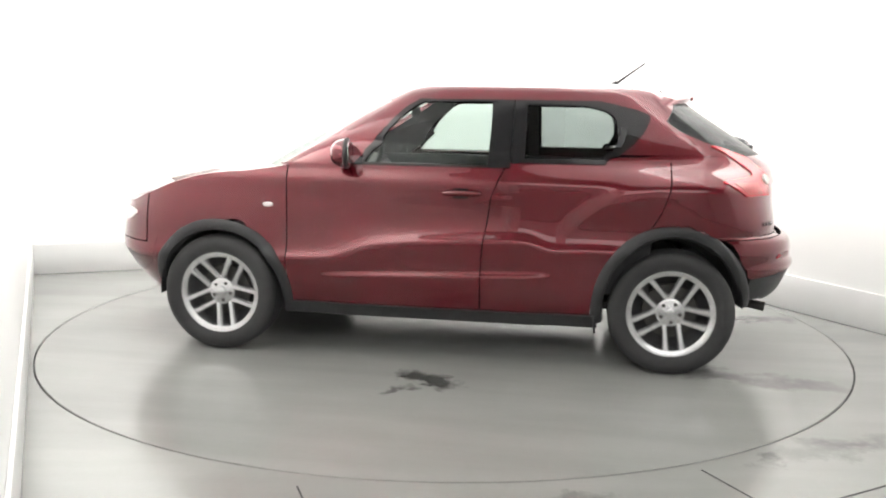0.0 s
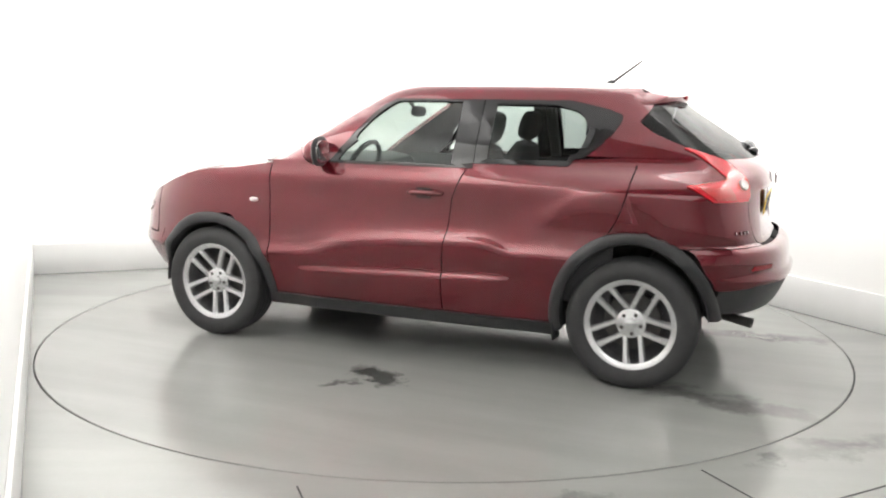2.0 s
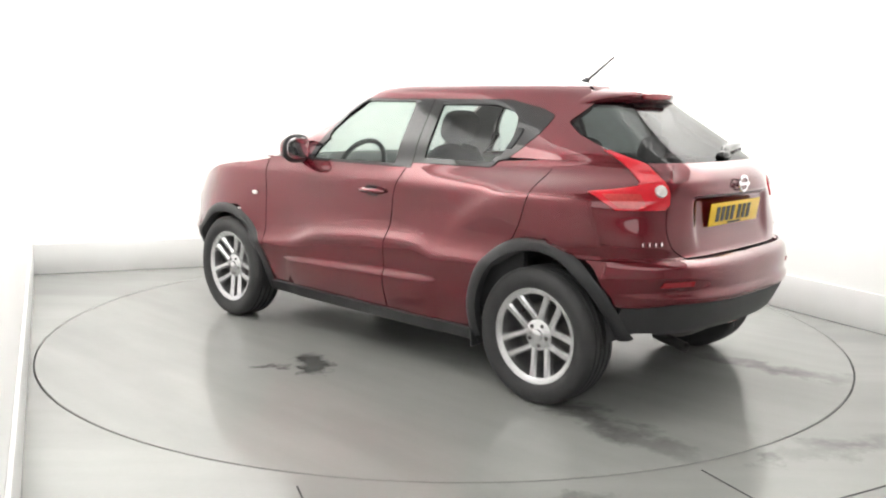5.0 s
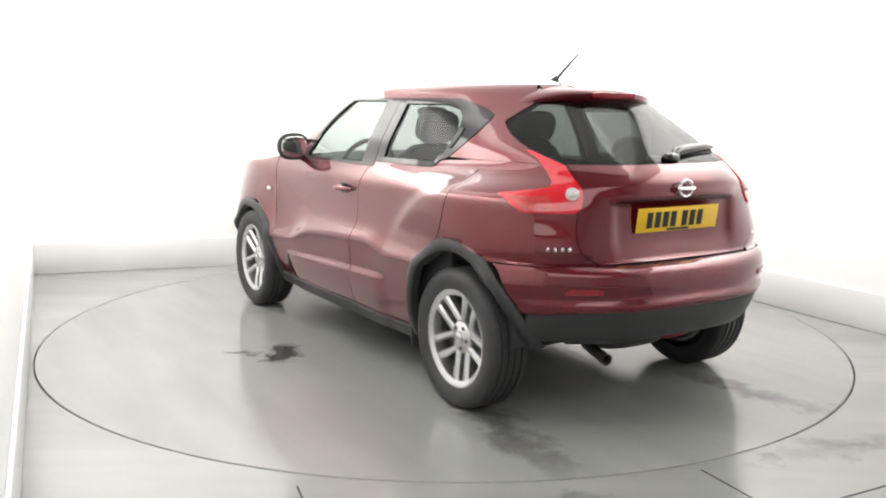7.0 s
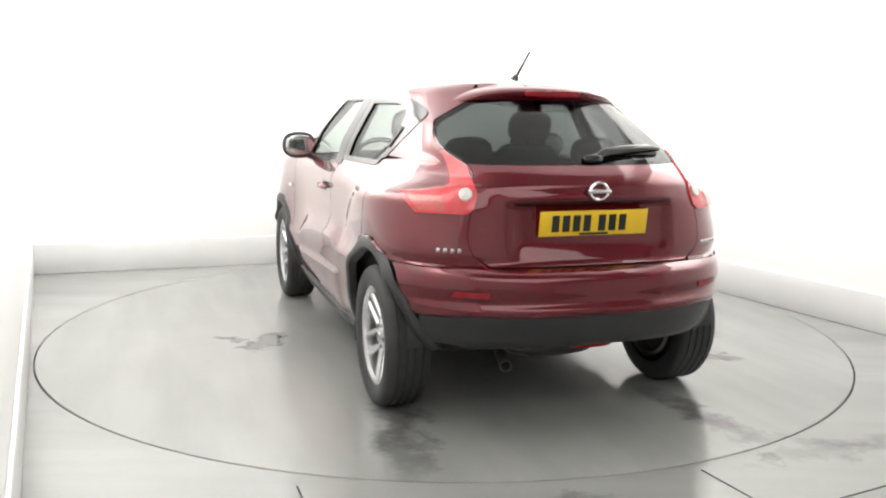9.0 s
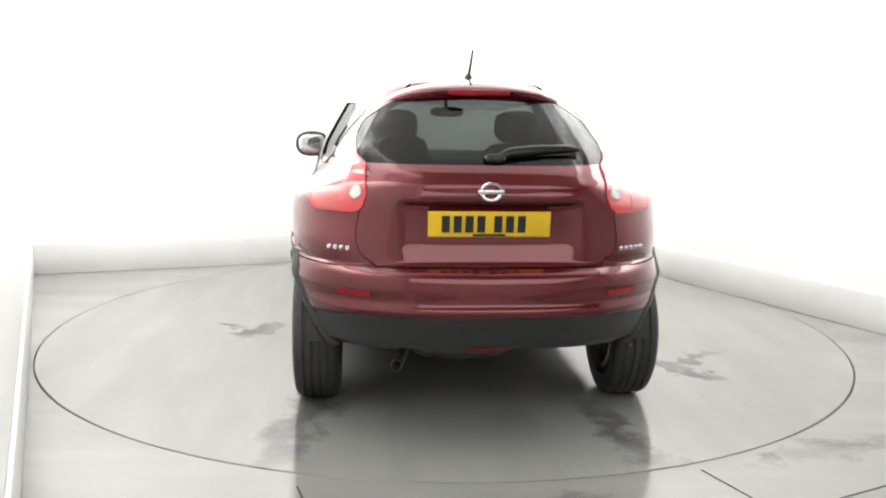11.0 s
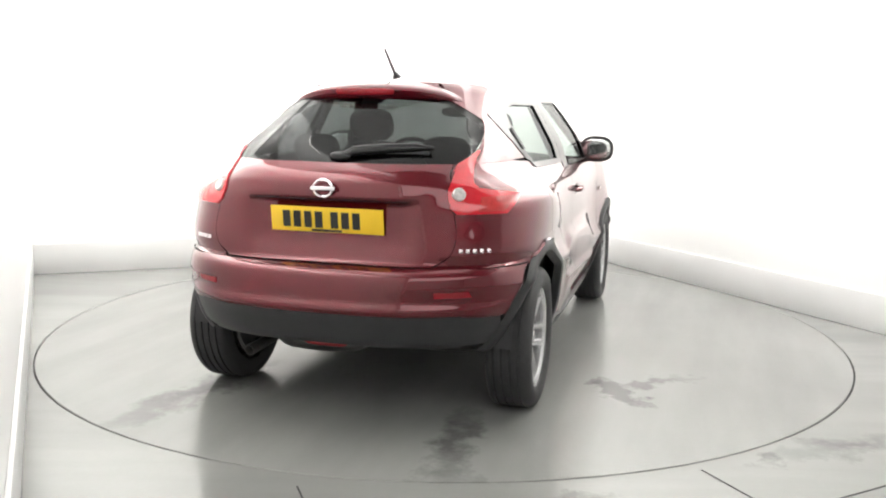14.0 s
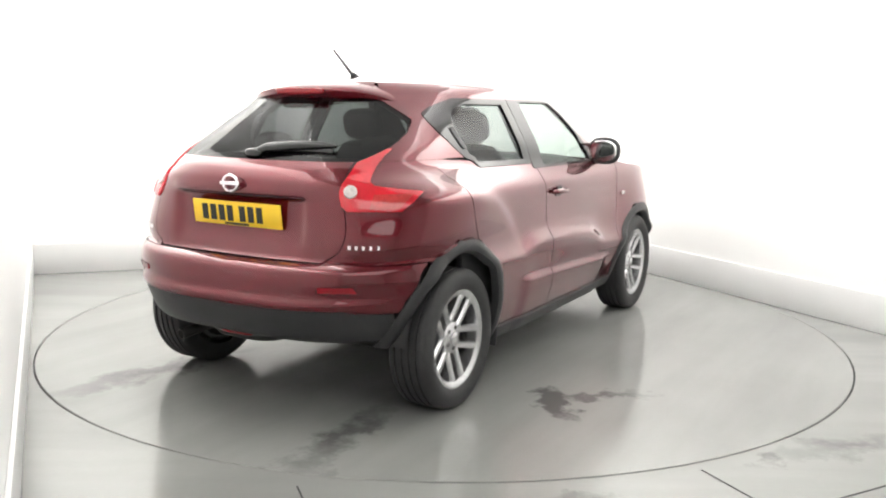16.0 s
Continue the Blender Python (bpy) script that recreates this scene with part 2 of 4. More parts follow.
def studio():
    studio_floor()
    wall_run("wall_left", LEFT_END, CORNER_L, "plain white painted studio wall")
    wall_run("wall_back", CORNER_L, CORNER_B, "plain white painted studio wall with low board")
    wall_run("wall_right", CORNER_B, RIGHT_END, "plain white painted studio wall with low board")
    far = [LEFT_END, Vector((-5.5, -4.5, 0)), Vector((-5.5, -9.5, 0)), Vector((6.0, -9.5, 0)), Vector((6.0, -3.8, 0)), RIGHT_END]
    for i, (p, q) in enumerate(zip(far, far[1:])):
        wall_run("wall_behind_%d" % (i + 1), p, q, "pale wall of the hall behind the filming place", side=-1, kick=0, mat=HALL)
    ceil = part("ceiling", box((16, 16, 0.1), (0, -3, CEIL + 0.06), 0), CEILING, None, smooth=False)
    tagged(ceil, "grey ceiling with wide light panels", "ceiling", kind="structure")
    bx, by, bw, bd = LIGHT_BOX
    lamp = part("ceiling_light", box((bw + 0.1, bd + 0.1, 0.04), (bx, by, CEIL - 0.02), 0.005), CEILING, None)
    tagged(lamp, "wide flat white diffused ceiling light", "ceiling light")
    for (x0, y0), (x1, y1) in (((-0.541, -2.50), (-0.30, -3.15)), ((1.03, -2.29), (1.36, -3.0)), ((1.05, -2.75), (2.3, -2.10))):
        p, q = Vector((x0, y0, 0)), Vector((x1, y1, 0))
        ang = math.atan2(y1 - y0, x1 - x0)
        j = part("floor_joint", box(((q - p).length, 0.007, 0.002), (p + q) / 2 + Vector((0, 0, 0.0008)), 0, rot=Matrix.Rotation(ang, 4, "Z")), PIT, bpy.data.objects["floor"], smooth=False)


def turntable():
    seg, verts, faces = 160, [], []
    prof = [(TABLE_R, -0.06), (TABLE_R, -0.003), (TABLE_R - 0.003, 0.0), (1.6, 0.0), (0.7, 0.0)]
    for k in range(seg):
        a = 2 * math.pi * k / seg
        verts += [(r * math.cos(a), r * math.sin(a), z) for r, z in prof]
    verts.append((0, 0, 0))
    for k in range(seg):
        j = (k + 1) % seg
        for q in range(4):
            faces.append((5 * k + q, 5 * j + q, 5 * j + q + 1, 5 * k + q + 1))
        faces.append((5 * k + 4, 5 * j + 4, len(verts) - 1))
    ob = link_mesh("turntable", verts, faces, DISC)
    seal_v, seal_f = [], []
    for k in range(seg):
        a = 2 * math.pi * k / seg
        seal_v += [((TABLE_R + r) * math.cos(a), (TABLE_R + r) * math.sin(a), z) for r, z in ((-0.001, -0.012), (0.003, -0.006), (0.007, -0.012))]
    for k in range(seg):
        j = (k + 1) % seg
        seal_f += [(3 * k, 3 * j, 3 * j + 1, 3 * k + 1), (3 * k + 1, 3 * j + 1, 3 * j + 2, 3 * k + 2)]
    link_mesh("edge_seal", seal_v, seal_f, RUBBER, True, ob, "thin black rubber seal round the edge")
    return tagged(ob, "round grey flush vehicle turntable with damp dark stains", "turntable")


studio()
table = turntable()

# ---------------------------------------------------------------- the car body surface
def curve(pts):
    """Smooth monotone-ish interpolation through (key, value) points."""
    pts = sorted(pts)
    xs, ys = np.array([p[0] for p in pts], float), np.array([p[1] for p in pts], float)
    h, dl = np.diff(xs), np.diff(ys) / np.diff(xs)
    m = np.empty_like(ys)
    m[0], m[-1] = dl[0], dl[-1]
    for i in range(1, len(xs) - 1):
        m[i] = 0 if dl[i - 1] * dl[i] <= 0 else 2 * dl[i - 1] * dl[i] / (dl[i - 1] + dl[i])

    def f(x):
        x = np.clip(np.asarray(x, float), xs[0], xs[-1])
        i = np.clip(np.searchsorted(xs, x) - 1, 0, len(xs) - 2)
        t = (x - xs[i]) / h[i]
        return (ys[i] * (1 + 2 * t) * (1 - t) ** 2 + m[i] * h[i] * t * (1 - t) ** 2 + ys[i + 1] * t * t * (3 - 2 * t) + m[i + 1] * h[i] * t * t * (t - 1))
    return f


REAR_X = curve([(0.26, -1.78), (0.36, -1.86), (0.42, -1.92), (0.52, -1.965), (0.572, -1.985), (0.60, -1.966), (0.66, -1.960), (0.71, -1.945), (0.735, -1.905), (0.75, -1.862), (0.80, -1.85), (0.90, -1.842), (1.00, -1.845), (1.07, -1.85), (1.12, -1.825), (1.16, -1.78), (1.28, -1.60), (1.40, -1.42), (1.455, -1.345), (1.522, -1.255), (1.54, -1.23)])
REAR_N = curve([(0.3, 2.7), (0.6, 2.9), (0.72, 3.3), (0.8, 3.8), (0.95, 3.2), (1.05, 2.9), (1.15, 3.2), (1.26, 3.4), (1.33, 3.4), (1.39, 3.3), (1.46, 3.2)])
FRONT_X = curve([(0.2, 1.84), (0.35, 2.00), (0.47, 2.09), (0.58, 2.135), (0.70, 2.13), (0.85, 2.07), (0.95, 2.0), (1.1, 1.92)])
SCREEN_X = curve([(0.9, 1.38), (1.05, 1.14), (1.25, 0.81), (1.455, 0.455), (1.522, 0.335), (1.54, 0.30)])
HALF_W = curve([(0.20, 0.76), (0.28, 0.806), (0.36, 0.836), (0.44, 0.856), (0.52, 0.868), (0.58, 0.8765), (0.618, 0.8795), (0.628, 0.8790), (0.637, 0.8755), (0.655, 0.8655), (0.68, 0.8535), (0.71, 0.8450), (0.75, 0.8395), (0.80, 0.8370), (0.86, 0.8380), (0.93, 0.8425), (0.985, 0.8460), (1.002, 0.8450), (1.025, 0.838), (1.06, 0.825), (1.09, 0.818), (1.13, 0.808), (1.20, 0.787), (1.30, 0.735), (1.40, 0.678), (1.45, 0.649), (1.485, 0.626), (1.51, 0.598), (1.522, 0.57), (1.54, 0.50)])
CREST_DZ = curve([(-0.80, 0.030), (-0.63, 0.022), (-0.58, 0.034), (-0.48, 0.064), (-0.42, 0.068), (-0.2, 0.060), (0.08, 0.046), (0.36, 0.018), (0.42, 0.002), (0.54, -0.044), (0.62, -0.066), (0.9, -0.080)])      # height of the flank's lower crest above 0.625
CABIN_IN = curve([(-1.5, 0.135), (-1.15, 0.128), (-0.9, 0.104), (-0.65, 0.066), (-0.4, 0.033), (-0.1, 0.006), (0.05, 0.0)])      # how far the cabin draws in towards the tail
FRONT_A, SCREEN_A = 0.85, 0.55
REAR_START = curve([(0.2, -1.0), (0.8, -0.975), (0.95, -0.965), (1.07, -0.97), (1.16, -0.90), (1.28, -0.72), (1.40, -0.54), (1.455, -0.465), (1.522, -0.37)])


def half_width(x, z):
    g = np.exp
    w = HALF_W(z - CREST_DZ(x) * g(-((z - 0.64) / 0.15) ** 4))
    w = w - CABIN_IN(x) * (0.5 + 0.5 * np.tanh((z - 1.085) / 0.040))
    w = w + 0.065 * g(-((x - 1.28) / 0.42) ** 2) * g(-((z - 0.70) / 0.30) ** 2)
    w = w + 0.022 * g(-((x + 1.25) / 0.42) ** 2) * g(-((z - 0.78) / 0.30) ** 2)
    # haunch crest that arches over the rear wheel
    r = np.sqrt(((x + 1.42) / 0.80) ** 2 + ((z - 0.56) / 0.50) ** 2)
    w = w + 0.024 / (1 + g((r - 1.0) / 0.028)) / (1 + g((0.82 - z) / 0.06))
    # pressed ledge along the lower doors
    ledge = 1 / (1 + g((z - 0.476 - (0.517 - x) * 0.040) / 0.004)) / (1 + g((x - 0.64) / 0.02)) / (1 + g((-0.60 - x) / 0.02))
    w = w + 0.016 * ledge
    return w


def ends(z, cabin):
    xr, xf = REAR_X(z), (SCREEN_X if cabin else FRONT_X)(z)
    return xr, REAR_START(z), xf, xf - (SCREEN_A if cabin else FRONT_A)


def raw(u, z, cabin=False):
    u, z = np.broadcast_arrays(np.asarray(u, float), np.asarray(z, float))
    xr, xmr, xf, xmf = ends(z, cabin)
    n, nf = REAR_N(z), 3.2 if cabin else 2.7
    tr, tf = np.clip(u + xmr, 0, 1), np.clip(-u - xmf, 0, 1)
    pr, pf = tr * math.pi / 2, tf * math.pi / 2
    x = np.clip(-u, xmr, xmf) - (xmr - xr) * np.sin(pr) ** (2 / n) + (SCREEN_A if cabin else FRONT_A) * np.sin(pf) ** (2 / nf)
    y = half_width(x, z) * np.maximum(np.cos(pr), 0) ** (2 / n) * np.maximum(np.cos(pf), 0) ** (2 / nf)
    return np.stack([x, y, z], -1)


def surf(u, z, off=0.0, cabin=False):
    """Points of the body's left half; off metres proud of it."""
    p = raw(u, z, cabin)
    if np.any(off):
        e = 2e-3
        du, dz = raw(u + e, z, cabin) - raw(u - e, z, cabin), raw(u, z + e, cabin) - raw(u, z - e, cabin)
        nn = np.cross(du, dz)
        ln = np.linalg.norm(nn, axis=-1, keepdims=True)
        nn = np.where(ln > 1e-9, nn / np.maximum(ln, 1e-9), (-1.0, 0, 0))
        p = p + nn * (off[..., None] if isinstance(off, np.ndarray) else off)
        p[..., 1] = np.maximum(p[..., 1], 0)
    return p


def u_of(key, z, cabin=False):
    """The way round the body of ('x', x) on the flank, ('y', y) on the tail, ('f', y) on the front or the number itself."""
    if not isinstance(key, tuple):
        return key
    kind, v = key
    xr, xmr, xf, xmf = (float(k) for k in ends(z, cabin))
    n, nf = float(REAR_N(z)), 3.2 if cabin else 2.7
    if kind == "x":
        if v < xmr:
            return -xmr + math.asin(min(1, (xmr - v) / (xmr - xr)) ** (n / 2)) / (math.pi / 2)
        if v > xmf:
            return -xmf - math.asin(min(1, (v - xmf) / (SCREEN_A if cabin else FRONT_A)) ** (nf / 2)) / (math.pi / 2)
        return -v
    if kind == "f":
        w = float(half_width(xf - 0.2, z))
        return -xmf - math.acos(min(1, v / w) ** (nf / 2)) / (math.pi / 2)
    x = xr + 0.25
    for _ in range(6):
        w = float(half_width(x, z))
        c = math.acos(min(1, v / w) ** (n / 2))
        x = xmr - (xmr - xr) * math.sin(c) ** (2 / n)
    return -xmr + c / (math.pi / 2)


MID = ("y", 0.0)


def sheet(name, grid, mat, parent, label="", rim=0.012, flip=False, mirror=False, double=False):
    """A panel from a grid of points (rows, columns) and its inward normals by the rim depth; folds its edges inwards."""
    rows, cols = grid.shape[:2]
    g = grid.copy()
    if mirror:
        g[..., 1] *= -1
    verts = [tuple(v) for v in g.reshape(-1, 3)]
    faces = []
    fl = flip == mirror
    for i in range(rows - 1):
        for j in range(cols - 1):
            q = (i * cols + j, i * cols + j + 1, (i + 1) * cols + j + 1, (i + 1) * cols + j)
            faces.append(q if fl else q[::-1])
    if rim:
        du = np.gradient(g, axis=1)
        dv = np.gradient(g, axis=0)
        nn = np.cross(du, dv) * (1 if fl else -1)
        nn /= np.maximum(np.linalg.norm(nn, axis=-1, keepdims=True), 1e-9)
        loop = [(0, j) for j in range(cols)] + [(i, cols - 1) for i in range(1, rows)] + [(rows - 1, j) for j in range(cols - 2, -1, -1)] + [(i, 0) for i in range(rows - 2, 0, -1)]
        base = len(verts)
        verts += [tuple(g[i, j] - nn[i, j] * rim) for i, j in loop]
        m = len(loop)
        for k in range(m):
            a, b = loop[k], loop[(k + 1) % m]
            q = (a[0] * cols + a[1], b[0] * cols + b[1], base + (k + 1) % m, base + k)
            faces.append(q if not fl else q[::-1])
    ob = link_mesh(name, verts, faces, mat, True, parent, label)
    return ob


def rows_grid(spec, m=28, n=28, off=0.0, cabin=False, inset=0.0, soft=False):
    """spec: (z, left key, right key) rows from low to high."""
    zs = [s[0] for s in spec]
    fn = (lambda p: curve(p)) if soft else (lambda p: (lambda z: np.interp(z, [a for a, _ in p], [b for _, b in p])))
    fl = fn([(z, u_of(k, z, cabin)) for z, k, _ in spec])
    fr = fn([(z, u_of(k, z, cabin)) for z, _, k in spec])
    z = np.linspace(zs[0] + inset, zs[-1] - inset, m)
    a, b = fl(z) + inset, fr(z) - (0 if spec[0][2] == MID else inset)
    t = np.linspace(0, 1, n)
    u = a[:, None] + (b - a)[:, None] * t[None]
    return surf(u, z[:, None] + 0 * u, off, cabin)


def cols_grid(spec, m=20, n=60, off=0.0, cabin=False, inset=0.0, low=None, high=None):
    """spec: (key, zlow, zhigh) columns from the front backwards."""
    spec = sorted(spec, key=lambda q: u_of(q[0], (q[1] + q[2]) / 2, cabin))
    us = [u_of(k, (a + b) / 2, cabin) for k, a, b in spec]
    u = np.linspace(us[0] + inset, us[-1] - (0 if spec[-1][0] == MID else inset), n)
    lo, hi = curve(list(zip(us, [s[1] for s in spec])))(u), curve(list(zip(us, [s[2] for s in spec])))(u)
    if low is not None:
        lo = low(u, lo)
    if high is not None:
        hi = high(u, hi)
    t = np.linspace(0, 1, m)
    z = (lo + inset)[None] + ((hi - lo - 2 * inset)[None]) * t[:, None]
    return surf(u[None] + 0 * z, z, off, cabin)


def whole(grid):
    """Joins a left half that ends on the centre line to its mirror image."""
    right = grid[:, -2::-1].copy()
    right[..., 1] *= -1
    return np.concatenate([grid, right], axis=1)


def whole_front(grid):
    """The same for a half whose first column lies on the centre line."""
    right = grid[:, :0:-1].copy()
    right[..., 1] *= -1
    return np.concatenate([right, grid], axis=1)


# ---------------------------------------------------------------- the car
WHEEL_X, HUB_Z, TYRE_R = 1.265, 0.334, 0.334
ARCHES = {1: (1.265, 0.334, 0.425, 0.430), -1: (-1.265, 0.334, 0.425, 0.478)}      # centre x, z and outer radii of the black arch trim
HOOD_EDGE = [(("x", 0.86), 1.075), (("x", 1.2), 1.02), (("x", 1.5), 0.96), (("x", 1.75), 0.885), (("x", 1.92), 0.825), (("f", 0.45), 0.82), (("f", 0.0), 0.83)]
car = new("car")
tagged(car, "dark red compact crossover car with black wheel arch trim", "car")


def arch_low(which, shrink=0.0):
    cx, cz, rx, rz = ARCHES[which]
    rx, rz = rx - shrink, rz - shrink

    def f(u, lo):
        x = raw(u, lo)[..., 0]
        k = np.clip(1 - ((x - cx) / rx) ** 2, 0, 1)
        return np.maximum(lo, np.where(k > 0, cz + rz * np.sqrt(k), lo))
    return f


def both(name, grid, mat, parent=None, label="", rim=0.012):
    """The same panel on both flanks."""
    return [sheet(name, grid, mat, parent or car, label, rim, mirror=k) for k in (False, True)]


def body_panels():
    # front wings
    both("front_wing", cols_grid([(("x", 0.862), 0.29, 1.075), (("x", 1.2), 0.29, 1.02), (("x", 1.5), 0.29, 0.96), (("x", 1.74), 0.36, 0.888)], m=26, n=70, inset=0.002, low=arch_low(1)), PAINT)
    # front bumper, headlamps, bonnet
    top = [(k, 0.604, z - 0.002) for k, z in HOOD_EDGE[3:]]
    nose = cols_grid([(("x", 1.66), 0.30, 0.60)] + [(k, 0.24, 0.60) for k in (("x", 1.9), ("f", 0.6), ("f", 0.0))], m=16, n=40, inset=0.002, low=arch_low(1))
    sheet("front_bumper", whole_front(nose), PAINT, car)
    face = cols_grid(top, m=12, n=36, inset=0.002)
    sheet("front_panel", whole_front(face), PAINT, car)
    both("headlamp", cols_grid([(("x", 1.84), 0.755, 0.775), (("x", 1.90), 0.72, 0.785), (("x", 1.99), 0.70, 0.78)], m=8, n=16, off=0.006), WHITELENS, label="clear swept headlamp")
    for sy in (1, -1):
        part("position_light", pillow((0.36, 0.11, 0.05), (1.515, 0.60 * sy, 0.993), 2.6, rot=Matrix.Rotation(radians(12), 4, "Y") @ Matrix.Rotation(radians(-10 * sy), 4, "Z"), seg=24), WHITELENS, car, "slim clear light on the bonnet edge")
    us = [u_of(k, z) for k, z in HOOD_EDGE]
    u = np.linspace(us[-1], us[0], 46)
    z = curve(list(zip(us, [e[1] for e in HOOD_EDGE])))(u)
    edge = surf(u, z)
    t = np.linspace(0, 1, 15)
    grid = np.empty((15, 46, 3))
    for i, k in enumerate(t):
        grid[i] = edge
        grid[i, :, 1] = edge[:, 1] * (1 - k)
        grid[i, :, 2] = edge[:, 2] + np.interp(edge[:, 0], (0.86, 1.2, 1.55, 2.0), (0.015, 0.05, 0.08, 0.0)) * (1 - (1 - k) ** 2.5)
    right = grid[-2::-1].copy()
    right[..., 1] *= -1
    sheet("bonnet", np.concatenate([grid, right]), PAINT, car, rim=0.02)
    # sills
    sill = rows_grid([(0.232, ("x", 0.90), ("x", -0.88)), (0.298, ("x", 0.88), ("x", -0.86))], m=6, n=50, off=0.012)
    both("sill_trim", sill, BLACK, label="black plastic sill", rim=0.03)
    # wheel arch trims and liners
    for which in (1, -1):
        cx, cz, rx, rz = ARCHES[which]
        a = np.radians(np.linspace(-4 if which == 1 else -9, 193 if which == 1 else 176, 48))
        grid = np.empty((7, 48, 3))
        for i, k0 in enumerate((0.0, 0.008, 0.02, 0.035, 0.05, 0.060, 0.066)):
            for j, an in enumerate(a):
                x, zz = cx + (rx - k0) * math.cos(an), cz + (rz - k0) * math.sin(an)
                zz = max(zz, 0.2)
                grid[i, j] = surf(u_of(("x", x), zz), zz, (0.002, 0.008, 0.013, 0.014, 0.012, 0.006, -0.03)[i])
        both("arch_trim", grid[::-1], BLACK, label="black plastic wheel arch trim", rim=0.03)
        for sy in (1, -1):
            v, f = [], []
            for an in a:
                for r, y in ((0.30, 0.50), (0.36, 0.50), (0.37, 0.85 if which == 1 else 0.78)):
                    v.append((cx + r * math.cos(an) * (rx - 0.05) / 0.37, y * sy, cz + r * math.sin(an) * (rz - 0.05) / 0.37))
            for j in range(len(a) - 1):
                for q in range(2):
                    f.append((3 * j + q, 3 * j + q + 1, 3 * j + q + 4, 3 * j + q + 3))
            link_mesh("arch_liner", v, f, TRIM, True, car)
    # rear quarter
    # flank behind the rear door, above the arch
    both("rear_quarter", quarter_grid(), PAINT)
    # tailgate
    gate = rows_grid([(0.745, ("y", 0.47), MID), (0.80, ("y", 0.545), MID), (0.92, ("y", 0.555), MID), (1.02, ("y", 0.522), MID), (1.10, ("y", 0.517), MID), (1.165, ("y", 0.508), MID)], m=40, n=40, soft=True)
    # plate recess with an overhanging lip
    yy, zz = gate[..., 1], gate[..., 2]
    inside = 1 / (1 + np.exp(-(0.37 - yy) / 0.012)) * 1 / (1 + np.exp(-(1.005 - zz) / 0.004)) * 1 / (1 + np.exp(-(zz - 0.80) / 0.02))
    gate[..., 0] += 0.022 * inside
    lip = 1 / (1 + np.exp(-(0.40 - yy) / 0.02)) * np.exp(-((zz - 1.03) / 0.022) ** 2)
    gate[..., 0] -= 0.010 * lip
    tail = sheet("tailgate", whole(gate), PAINT, car)
    # rear bumper and valance
    bump = cols_grid([(("x", -1.50), 0.53, 0.735), (("x", -1.70), 0.53, 0.735), (("x", -1.8), 0.54, 0.735), (("y", 0.6), 0.55, 0.738), (("y", 0.3), 0.55, 0.738), (MID, 0.55, 0.738)], m=18, n=56, inset=0.001, low=arch_low(-1), off=0.004)
    sheet("rear_bumper", whole(bump), PAINT, car, rim=0.0)
    val = cols_grid([(("x", -1.655), 0.40, 0.525), (("x", -1.72), 0.40, 0.528), (("x", -1.8), 0.40, 0.538), (("y", 0.6), 0.39, 0.547), (("y", 0.3), 0.395, 0.547), (MID, 0.40, 0.547)], m=14, n=56, inset=0.0, off=0.001)
    sheet("rear_valance", whole(val), BLACK, car, "black plastic lower rear bumper", rim=0.05)
    return tail


REAR_GAP = curve([(0.30, -0.838), (0.40, -0.846), (0.50, -0.874), (0.60, -0.932), (0.70, -1.030), (0.80, -1.145), (0.93, -1.207), (1.03, -1.231), (1.205, -1.237)])


def quarter_grid():
    # rows from the arch line upwards; front edge follows the rear door, back edge the lamp and tailgate
    m, n = 44, 56
    zs = np.linspace(0.74, 1.1635, m)
    front = lambda z: REAR_GAP(z) - 0.004
    us, out = [], np.empty((m, n, 3))
    back = [(0.74, ("y", 0.478)), (0.80, ("y", 0.549)), (0.92, ("y", 0.559)), (1.02, ("y", 0.526)), (1.10, ("y", 0.521)), (1.165, ("y", 0.512))]
    fb = curve([(z, u_of(k, z)) for z, k in back])
    for i, z in enumerate(zs):
        a, b = u_of(("x", float(front(z))), float(z)), float(fb(z))
        t = np.linspace(0, 1, n)
        out[i] = surf(a + (b - a) * t, z + 0 * t)
    # below: hang a skirt down to the arch and bumper
    low, k = [], 14
    base = out[0]
    cx, cz, rx, rz = ARCHES[-1]
    for i in range(k):
        s = 1 - i / k
        row = np.empty((n, 3))
        for j in range(n):
            x = base[j, 0]
            q = 1 - ((x - cx) / rx) ** 2
            bottom = max(0.735, cz + rz * math.sqrt(q)) if q > 0 else 0.737
            bottom = min(bottom, 0.74) if x < -1.55 else bottom
            row[j] = base[j]
            row[j, 2] = 0.74 - (0.74 - min(bottom, 0.74)) * s
        low.append(row)
    for i in range(m):
        for j in range(n):
            x, z = out[i, j, 0], out[i, j, 2]
            q = 1 - ((x - cx) / rx) ** 2
            if q > 0:
                zb = cz + rz * math.sqrt(q)
                if z < zb:
                    out[i, j] = surf(u_of(("x", float(x)), zb), zb)
    return out


